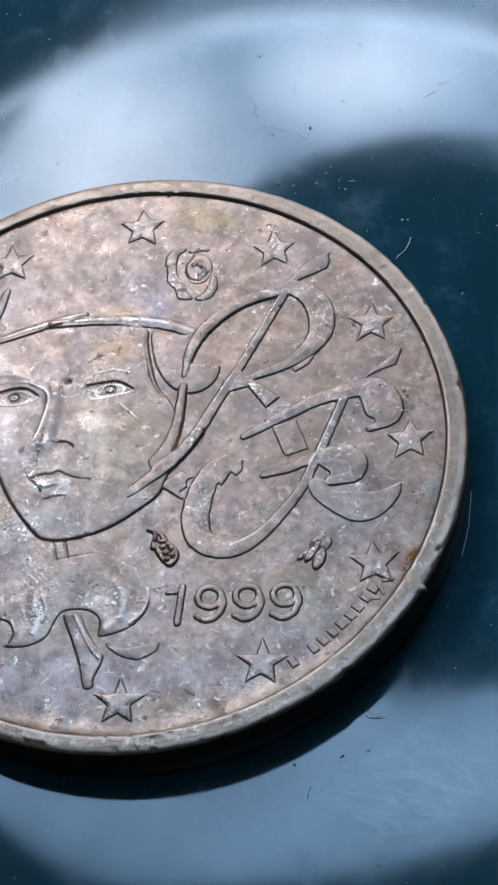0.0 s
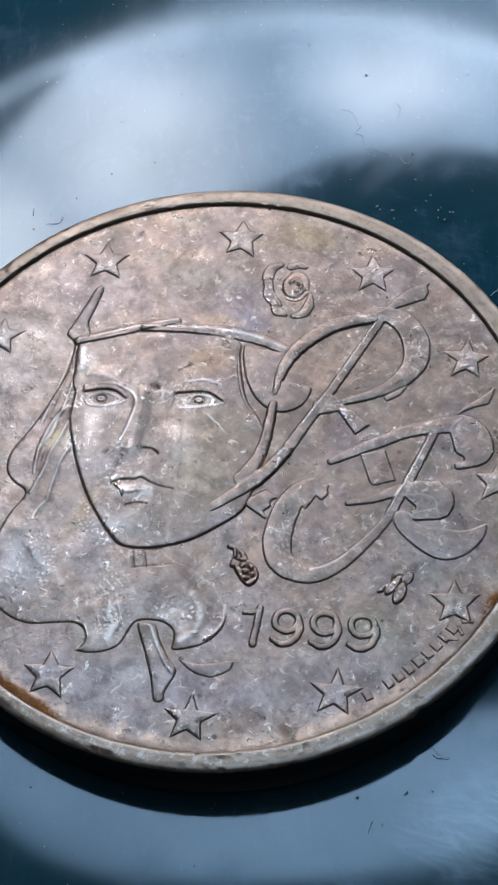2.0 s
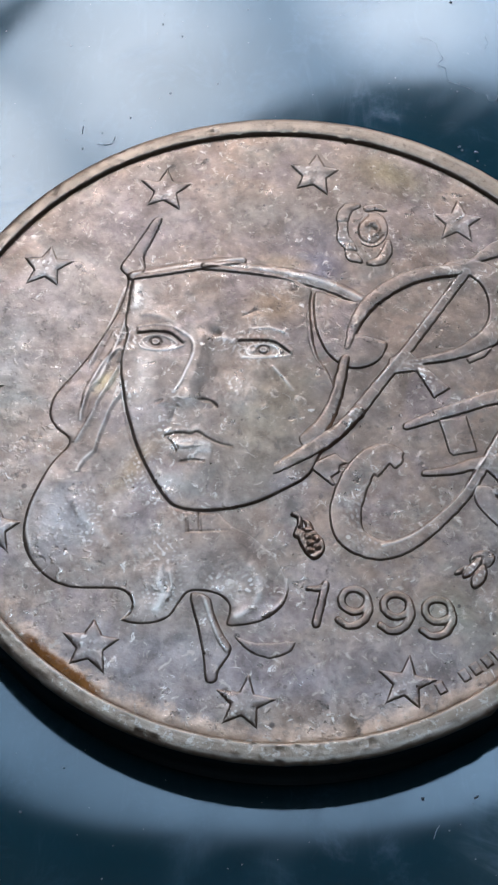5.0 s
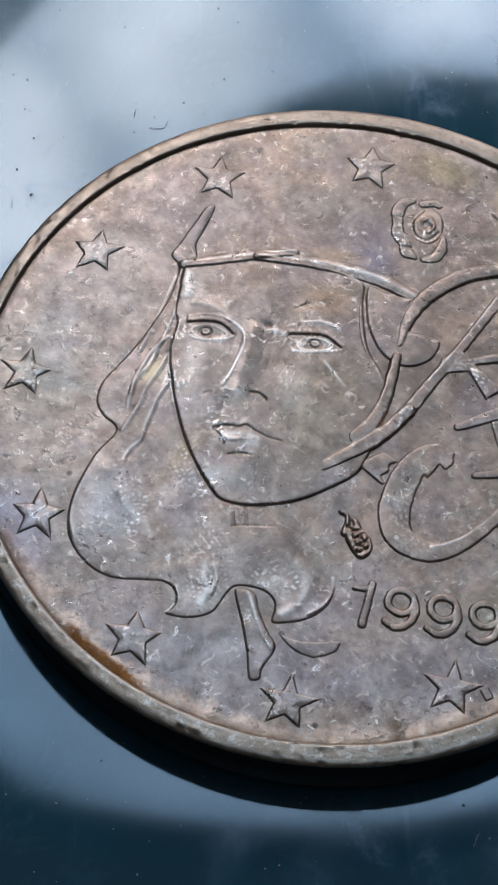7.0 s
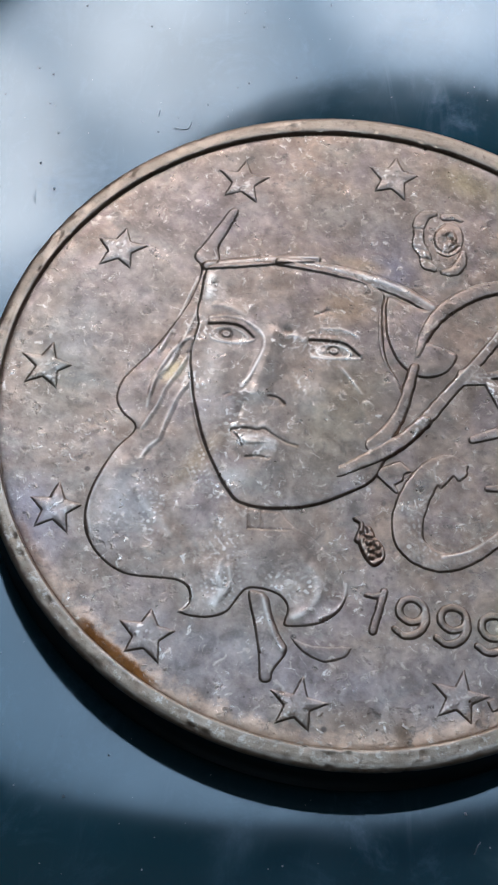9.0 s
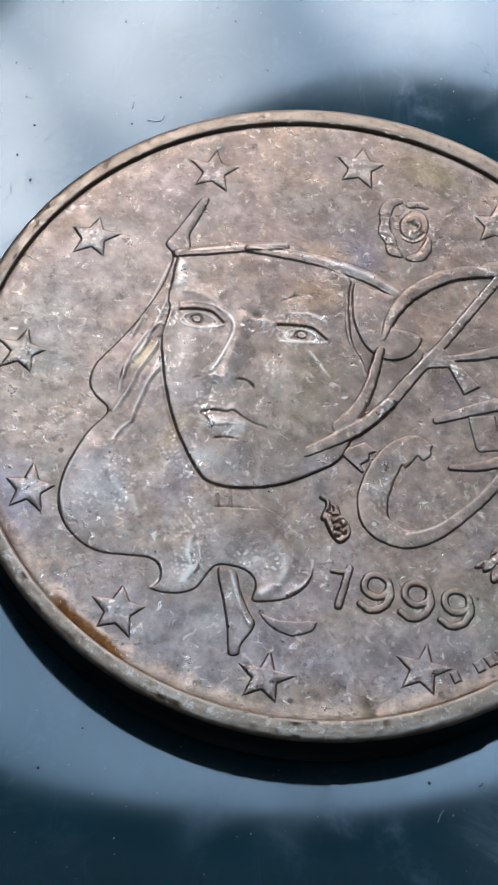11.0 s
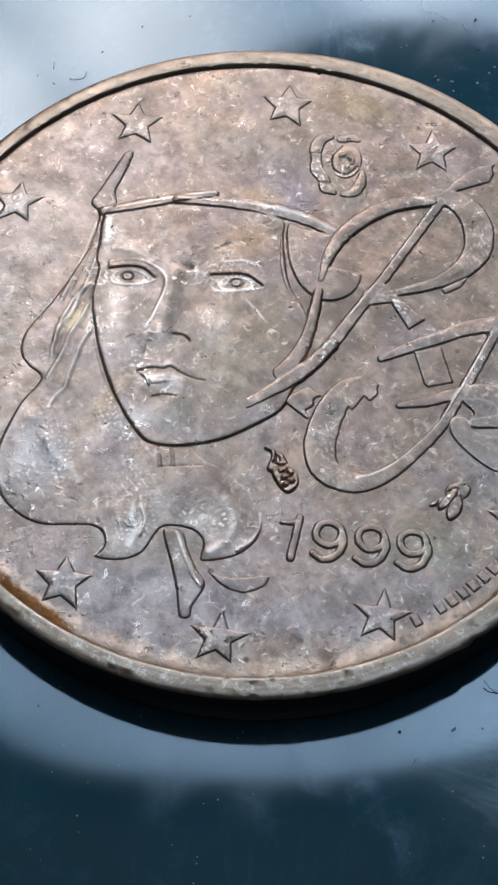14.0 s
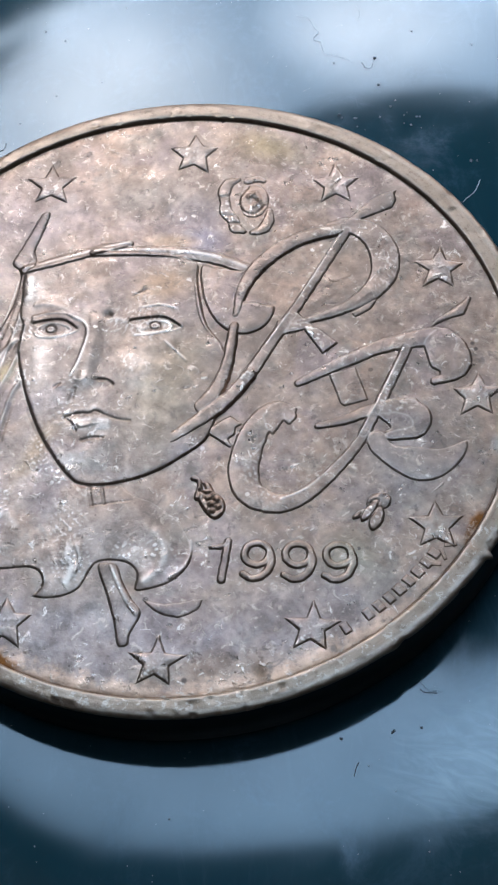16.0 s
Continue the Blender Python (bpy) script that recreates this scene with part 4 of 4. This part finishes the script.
# the two flourished capitals
def capital_r():
    r = Relief(0.0, 6.8, -2.4, 7.4)
    r.area([(0.48, 4.31), (0.54, 3.42), (0.75, 2.75), (1.16, 2.12), (1.69, 1.81), (2.19, 1.84), (2.65, 2.18), (2.84, 2.76), (2.57, 2.92), (1.89, 3.02), (1.71, 3.19), (1.8, 3.9), (1.86, 4.11), (1.09, 4.2)], 0.058, 0.008, 0.3)
    r.band([(0.34, 3.79), (0.49, 2.81), (0.77, 2.03), (1.34, 1.28)], [0.16, 0.24, 0.2, 0.1], 0.098)
    r.band([(1.63, 2.07), (1.49, 0.72), (1.23, -0.17), (0.84, -0.78)], [0.34, 0.42, 0.52, 0.56], 0.116, 0.004)
    r.area([(0.94, -1.6), (1.74, -2.16), (1.84, -2.08), (1.7, -1.86), (1.89, -1.7), (1.9, -1.46), (2.13, -1.34), (1.69, -1.03), (1.31, -1.27)], 0.042, 0.01, 0.2, curved=False)
    r.band([(4.9, 5.6), (3.54, 2.9), (3.08, 2.05), (2.73, 1.42), (2.18, 0.35), (1.62, -0.45), (0.89, -1.15), (0.01, -1.86)][4:], [0.46, 0.5, 0.56, 0.42], 0.122, 0.006)
    r.area([(2.82, 1.65), (2.89, 2.31), (3.51, 2.63), (3.92, 2.24), (4.83, 1.52), (4.33, 1.09), (3.74, 1.94), (3.18, 1.79)], 0.052, 0.004, 0.3, curved=False)
    r.area([(4.81, 5.91), (5.56, 6.79), (5.94, 7.06), (6.47, 7.24), (6.38, 7.03), (6.43, 6.8), (6.32, 6.5), (5.38, 6.06), (5.1, 5.66)], 0.05, 0.01, 0.3, curved=False)
    r.band([(1.65, 2.49), (1.78, 3.3), (2.09, 4.04), (2.56, 4.63), (3.19, 5.15), (3.84, 5.45), (4.59, 5.64)], [0.26, 0.42, 0.52, 0.56, 0.56, 0.52, 0.46], 0.09)
    r.band([(4.44, 5.77), (5, 5.83), (5.67, 5.51), (6.08, 4.8), (6.1, 4.02), (5.73, 3.37), (5.04, 2.82), (4.16, 2.43), (3.48, 2.21)], [0.46, 0.6, 0.84, 0.95, 0.88, 0.68, 0.45, 0.34, 0.2], 0.055)
    r.area([(5.13, 2.6), (5.68, 3), (5.96, 3.14), (5.74, 2.71), (5.26, 2.41)], 0.045, 0.0, curved=False)
    r.band([(4.9, 5.6), (3.54, 2.9), (3.08, 2.05), (2.73, 1.42), (2.18, 0.35), (1.62, -0.45), (0.89, -1.15), (0.01, -1.86)][:5], [0.36, 0.36, 0.4, 0.42, 0.46], 0.056, 0.004)
    r.ridge([(x - 0.09, y + 0.04) for x, y in [(4.9, 5.6), (3.54, 2.9), (3.08, 2.05), (2.73, 1.42), (2.18, 0.35), (1.62, -0.45), (0.89, -1.15), (0.01, -1.86)][:4]], 0.045, 0.014, 0.8)
    return r.scuff_glint((3.9, 1.9), 0.5, 0.5, 0.8, 71).scuff_glint((6.2, 4.2), 0.4, 1.0, 0.35, 72).scuff_glint((2.3, 0.2), 0.7, 0.5, 0.7, 73).rough(0.003, 4, 11).mesh("flourished_letter_r", RAISED)


def capital_f():
    r = Relief(1.6, 9.3, -4.6, 3.6)
    r.area([(4.52, 0.42), (4.9, -0.61), (5.04, -0.72), (5.76, -0.48), (5.33, 0.69)], 0.036, 0.006, 0.2, curved=False)
    r.area([(5.75, -1.6), (6.2, -1.55), (6.5, -1.95), (7.2, -2.02), (7.7, -2.1), (8.1, -2.02), (8.6, -1.8), (8.62, -2.2), (8.3, -2.72), (7.75, -3.12), (7.1, -3.16), (6.4, -2.75), (5.8, -2.15)], 0.04, 0.01, 0.3)
    r.band([(7.55, -3.6), (7.93, -3.23)], [0.05, 0.12], 0.02)
    r.band([(3.66, 0.1), (4.34, 0.49), (5.24, 0.97), (5.96, 1.34), (6.87, 1.61), (7.69, 1.74), (8.19, 1.49), (8.49, 0.9), (8.3, 0.43), (7.67, 0.19)], [0.3, 0.4, 0.48, 0.52, 0.62, 0.72, 0.74, 0.6, 0.4, 0.3], 0.05)
    r.area([(7.32, 1.56), (7.69, 2.02), (8.07, 2.04), (8.32, 1.7), (8.38, 1.25), (8.7, 1.02), (8.59, 0.52), (8.19, 0.2), (7.71, 0.08), (7.8, 0.48), (7.55, 0.66), (7.41, 1.09)], 0.05, 0.008, 0.2)
    r.area([(5.9, -0.84), (6.51, -0.56), (7.08, -0.34), (7.29, -0.67), (7.52, -1.09), (7.39, -1.59), (6.89, -1.81), (6.33, -1.85), (6.22, -1.56), (6.38, -1.4), (6.06, -1.1)], 0.05, 0.008, 0.2)
    r.area([(7.42, 1.99), (7.69, 2.38), (8.15, 2.73), (8.52, 3.06), (8.63, 3.27), (8.76, 3.17), (8.66, 2.83), (8.55, 2.53), (8.15, 2.4), (7.74, 2.19)], 0.045, 0.008, 0.3, curved=False)
    r.band([(4.28, -1.38), (5.08, -1.17), (5.79, -0.84), (6.68, -0.68), (7.25, -0.97), (7.18, -1.52), (6.42, -1.69)], [0.24, 0.36, 0.46, 0.6, 0.7, 0.5, 0.3], 0.05)
    r.band([(5.86, -1.17), (5.48, -1.96), (4.91, -2.76), (4.19, -3.53), (3.44, -3.94), (2.8, -3.86), (2.37, -3.56), (2.2, -3.05), (2.21, -2.51), (2.38, -1.76), (2.74, -1.07), (3.2, -0.78), (3.47, -1.06)], [0.34, 0.36, 0.4, 0.5, 0.64, 0.78, 0.88, 0.95, 0.95, 0.9, 0.74, 0.52, 0.42], 0.046)
    r.ridge([(x - 0.1, y + 0.12) for x, y in [(5.86, -1.17), (5.48, -1.96), (4.91, -2.76), (4.19, -3.53), (3.44, -3.94), (2.8, -3.86), (2.37, -3.56), (2.2, -3.05), (2.21, -2.51), (2.38, -1.76), (2.74, -1.07), (3.2, -0.78), (3.47, -1.06)][:5]], 0.06, 0.012, 0.6)
    r.area([(2.61, -1.05), (2.85, -0.69), (3.17, -0.52), (3.46, -0.6), (3.68, -0.77), (3.6, -1.1), (3.53, -1.32), (3.4, -1.36), (3.28, -1.23), (3.14, -1.49), (2.98, -1.73), (2.76, -1.51)], 0.046, 0.0, curved=False)
    r.band([(6.81, 1.29), (6.15, -0.4), (5.62, -1.61)], [0.36, 0.38, 0.34], 0.046, 0.004)
    r.ridge([(x - 0.08, y + 0.02) for x, y in [(6.81, 1.29), (6.15, -0.4), (5.62, -1.61)]], 0.045, 0.012, 0.7)
    return r.scuff_glint((4.2, 1.2), 0.8, 0.4, 0.7, 81).scuff_glint((6.4, -0.3), 0.5, 0.6, 0.6, 82).scuff_glint((3.0, -3.0), 0.6, 0.8, 0.6, 83).rough(0.003, 4, 12).mesh("flourished_letter_f", RAISED)


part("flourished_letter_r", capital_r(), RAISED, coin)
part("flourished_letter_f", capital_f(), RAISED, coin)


# rose, horn and small privy mark
def rose():
    r = Relief(0.5, 3.1, 5.0, 8.1, 0.022)
    r.band([(1.43, 7.63), (1.13, 7.46), (1.02, 7.1), (1.07, 6.73), (1.12, 6.36), (1.36, 6.06), (1.46, 5.74), (1.7, 5.61)], [0.24, 0.42, 0.46, 0.36, 0.44, 0.4, 0.42, 0.24], 0.038)
    r.band([(1.99, 5.57), (2.32, 5.7), (2.47, 6.03), (2.49, 6.39)], [0.24, 0.4, 0.4, 0.24], 0.038)
    r.band([(1.71, 7.54), (2.05, 7.63), (2.26, 7.58)], [0.26, 0.3, 0.2], 0.034)
    x, y = (1.96, 6.79)
    r.area([(x + 0.5 * math.cos(a), y + 0.66 * math.sin(a)) for a in np.linspace(0, math.tau, 12, endpoint=False)], 0.036, 0.016, 0.2)
    r.ridge([(x - 0.2, y + 0.5), (x - 0.45, y + 0.1), (x - 0.32, y - 0.4), (x + 0.1, y - 0.52), (x + 0.38, y - 0.2)], 0.05, -0.026)
    r.ridge([(x - 0.16, y + 0.1), (x + 0.05, y + 0.25), (x + 0.2, y), (x + 0.05, y - 0.25)], 0.07, 0.03)
    r.ridge([(x - 0.05, y + 0.12), (x + 0.1, y - 0.05)], 0.05, -0.025)
    for px, py in ((1.0, 6.92), (1.25, 6.2), (1.45, 5.9)):
        r.ridge([(px - 0.2, py), (px + 0.25, py + 0.03)], 0.04, -0.02)
    return r.scuff_glint((1.1, 6.0), 0.5, 0.8, 0.9, 91).scuff_glint((2.0, 6.3), 0.4, 0.5, 0.6, 92).rough(0.003, 6, 21).mesh("rose_mark", METAL)


def horn():
    """A small horn of plenty: a thin crooked tail, a swelling body and fruit at its mouth."""
    r = Relief(0.3, 2.2, -4.9, -2.8, 0.02)
    r.area([(0.95, -3.59), (1.26, -3.54), (1.6, -3.76), (1.75, -4.09), (1.67, -4.37), (1.46, -4.52), (1.2, -4.35), (0.94, -3.94)], 0.11, 0.02, 0.2)
    r.band([(0.74, -3.17), (0.92, -3.25), (0.95, -3.5), (0.94, -3.77)], [0.2, 0.16, 0.2, 0.3], 0.09)
    r.band([(0.98, -3.3), (1.16, -3.38), (1.26, -3.62)], [0.1, 0.2, 0.26], 0.06)
    x, y = 1.33, -4.0
    for px, py, s in ((-0.12, 0.16, 0.12), (0.14, 0.1, 0.12), (0.0, -0.05, 0.14), (0.2, -0.14, 0.12), (0.04, -0.26, 0.12)):
        ring = [(x + px + s * math.cos(a), y + py + s * math.sin(a)) for a in np.linspace(0, math.tau, 10)]
        r.ridge(ring, 0.04, -0.022).bump((x + px, y + py), 0.07, 0.07, 0.02)
    r.ridge([(0.95, -3.6), (1.15, -3.72), (1.35, -3.66)], 0.04, -0.05)
    return r.rough(0.008, 12, 22).mesh("horn_mark", METAL)


def privy():
    r = Relief(5.0, 6.9, -5.0, -3.4, 0.02)
    for (x, y), rx, ry, turn, h in (((5.62, -4.26), 0.32, 0.13, 35, 0.05), ((6.12, -3.87), 0.4, 0.32, 30, 0.05), ((6.07, -4.43), 0.22, 0.4, -20, 0.065), ((5.86, -4.18), 0.16, 0.42, -35, 0.08)):
        k, q = math.cos(radians(turn)), math.sin(radians(turn))
        ring = [(x + k * rx * math.cos(a) - q * ry * math.sin(a), y + q * rx * math.cos(a) + k * ry * math.sin(a)) for a in np.linspace(0, math.tau, 12, endpoint=False)]
        r.area(ring, h, 0.02, 0.15)
        r.ridge(ring + ring[:1], 0.03, -0.02)
    return r.scuff_glint((5.86, -4.18), 0.4, 0.4, 0.8, 95).rough(0.010, 10, 23).mesh("privy_mark", METAL)


part("rose_mark", rose(), METAL, coin)
part("horn_mark", horn(), METAL, coin)
part("privy_mark", privy(), METAL, coin)


# the year, in raised figures with rounded strokes
def figure(sign, x):
    r = Relief(x - 0.9, x + 0.9, -6.8, -4.9, 0.02)
    if sign == "1":
        r.band([(x + 0.16, -5.2), (x + 0.1, -5.8), (x + 0.03, -6.42)], [0.26, 0.27, 0.28], 0.055, 0.008, curved=False)
        r.band([(x - 0.3, -5.4), (x - 0.02, -5.36), (x + 0.14, -5.24)], [0.18, 0.2, 0.22], 0.05, 0.008)
    else:
        loop = [(x + 0.36 * math.cos(a), -5.58 + 0.34 * math.sin(a)) for a in np.linspace(0, math.tau, 13)]
        r.band(loop, [0.26, 0.26], 0.052, 0.008)
        r.band([(x + 0.37, -5.55), (x + 0.42, -5.85), (x + 0.26, -6.2), (x - 0.06, -6.36), (x - 0.38, -6.22)], [0.26, 0.28, 0.28, 0.26, 0.24], 0.055, 0.008)
    part("figure", r.rough(0.003, 7, ord(sign) + int(x * 10)).mesh("figure", METAL), METAL, coin)


for sign, x in (("1", 1.72), ("9", 2.72), ("9", 3.88), ("9", 5.03)):
    figure(sign, x)

# a signature, as plain raised bars along the rim, and a mint sign
bars = []
for wide in (0.29, 0.32):
    r = Relief(-0.4, 0.4, -0.4, 0.4, 0.02)
    r.area([(-0.2, -wide / 2), (0.2, -wide / 2), (0.2, wide / 2), (-0.2, wide / 2)], 0.034, 0.004, curved=False)
    r.W *= 0.4
    bars.append(r.mesh("signature_bar", METAL))
for k in range(10):
    if k == 1:
        continue
    a = radians(-55.9 + k * 2.28)
    bar = part("signature_bar", bars[k % 2], METAL, coin)
    bar.matrix_local = Matrix.Translation(Vector((9.46 * math.cos(a), 9.46 * math.sin(a), 0)) * MM) @ pose(0, 0, 0, 0, 0, math.degrees(a))
for k in range(3):
    a = radians(-36.9 + k * 2.2)
    bar = part("mint_sign", box(-0.19, 0.19, -0.06, 0.06, FIELD - 0.05, FIELD + 0.03, 0.03), METAL, coin)
    bar.matrix_local = Matrix.Translation(Vector((9.68 * math.cos(a), 9.68 * math.sin(a), 0)) * MM) @ pose(0, 0, 0, 0, 0, math.degrees(a) + (35, -30, 40)[k])


# ---- lint and dust on the lacquer ----
LINT = plain("grey_lint", (0.40, 0.43, 0.47), 0.8, 0.0, 2.0, 0.3, 0.01)
PALE = plain("pale_lint", (0.6, 0.65, 0.7), 0.8, 0.0, 2.0, 0.3, 0.01)
DUST = plain("grey_dust", (0.30, 0.32, 0.35), 0.9, 0.0, 3.0, 0.4, 0.01)


def fibre(pts, radius, pale=False):
    """A single fibre that lies on the table, slightly bent and tapered by its waves."""
    line = spline(pts, n=8)
    rng = random.Random(int(1000 * abs(pts[0][0]) + 77))
    bend = [(x + rng.uniform(-0.015, 0.015), y + rng.uniform(-0.015, 0.015), radius + 0.012 * (1 + math.sin(0.7 * k))) for k, (x, y) in enumerate(line)]
    bend[0], bend[-1] = (*bend[0][:2], radius * 0.9), (*bend[-1][:2], radius * 0.9)
    ob = part("lint_fibre", tube(bend, radius, 6), PALE if pale else LINT)
    tagged(ob, "thin pale lint fibre lying on the dark lacquer" if pale else "thin dark lint fibre lying on the dark lacquer", "fibre", "lint on the table")


for pts, radius, pale in (
    ([(2.78, 16.01), (3.23, 15.86), (3.46, 15.41), (3.59, 15.23)], 0.0025, False), ([(3.59, 15.23), (3.43, 14.91), (3.7, 14.81)], 0.006, False), ([(3.7, 14.76), (3.83, 14.29), (4.35, 14.14), (4.77, 13.92)], 0.003, False), ([(-7.18, 10.16), (-6.74, 10.24), (-6.66, 10.55)], 0.010, False), ([(7.32, -8.59), (7.58, -8.87), (7.9, -8.89)], 0.005, False), ([(9.69, 15.21), (10.04, 15.42)], 0.006, False), ([(10.18, 15.75), (10.56, 15.83)], 0.006, False),
    ([(4.86, 16.38), (4.99, 16.06), (4.89, 15.71)], 0.003, False), ([(5.59, -11.45), (5.63, -11.19), (5.71, -11.05)], 0.010, False), ([(7.34, -8.86), (7.53, -8.94), (7.84, -8.95)], 0.012, False), ([(-7.76, 10.8), (-7.74, 10.53)], 0.012, False),
    ([(8.5, 8.04), (8.89, 8.49), (9.06, 8.96)], 0.013, True), ([(5.1, 13.88), (5.25, 13.64), (5.43, 13.68), (5.48, 13.92)], 0.006, True), ([(10.77, -1.23), (10.64, -2.45), (10.39, -3.55)], 0.012, True),
):
    fibre(pts, radius, pale)


def crumb(bm, x, y, size, rng):
    """One lumpy grain resting on the table."""
    made = bmesh.ops.create_icosphere(bm, subdivisions=1, radius=size * MM)["verts"]
    for v in made:
        v.co *= rng.uniform(0.7, 1.15)
        v.co.z *= 0.6
    low = min(v.co.z for v in made)
    for v in made:
        v.co += Vector((x * MM, y * MM, -low))


rng = random.Random(5)
for x, y in [(5.53, 14.09), (4.16, 13.88), (3.66, 17.66)] + [(5.54, 14.09), (5.69, 12.91), (3.63, 17.66)] + [(6.59, -10.16), (7.4, -10)] + [(6.64, -10.11), (5.19, -10.37)] + [(4.38, 11.62), (4.93, 11.5), (5.03, 11.14)] + [(6.8, 11.2), (8.76, 9.71), (12.02, 9.24)] + [(-10.71, 9.12), (-10.98, 7.84), (-10.34, 6.97), (-5.54, -12.18)] + [(4.42, 11.66), (4.99, 11.5), (7.08, 11.55), (6.26, 12.24), (6.11, 11.98)] + [(5.76, 11.55), (6.56, 11.61), (6.98, 11.54), (8.96, 9.72), (4.51, 11.51)]:
    bm = bmesh.new()
    crumb(bm, x, y, rng.uniform(0.035, 0.055), rng)
    tagged(part("dust_grain", smooth(bm), DUST), "small grey dust grain lying on the dark lacquer", "dust", "dust grains on the table")

bm = bmesh.new()
for _ in range(1400):
    x, y = rng.uniform(-26, 26), rng.uniform(-22, 30)
    if math.hypot(x, y) < 10.9:
        continue
    crumb(bm, x, y, rng.choice((0.01, 0.013, 0.016, 0.02, 0.03)), rng)
tagged(part("dust", smooth(bm), DUST), "fine grey dust scattered over the dark lacquer", "dust", kind="stuff")
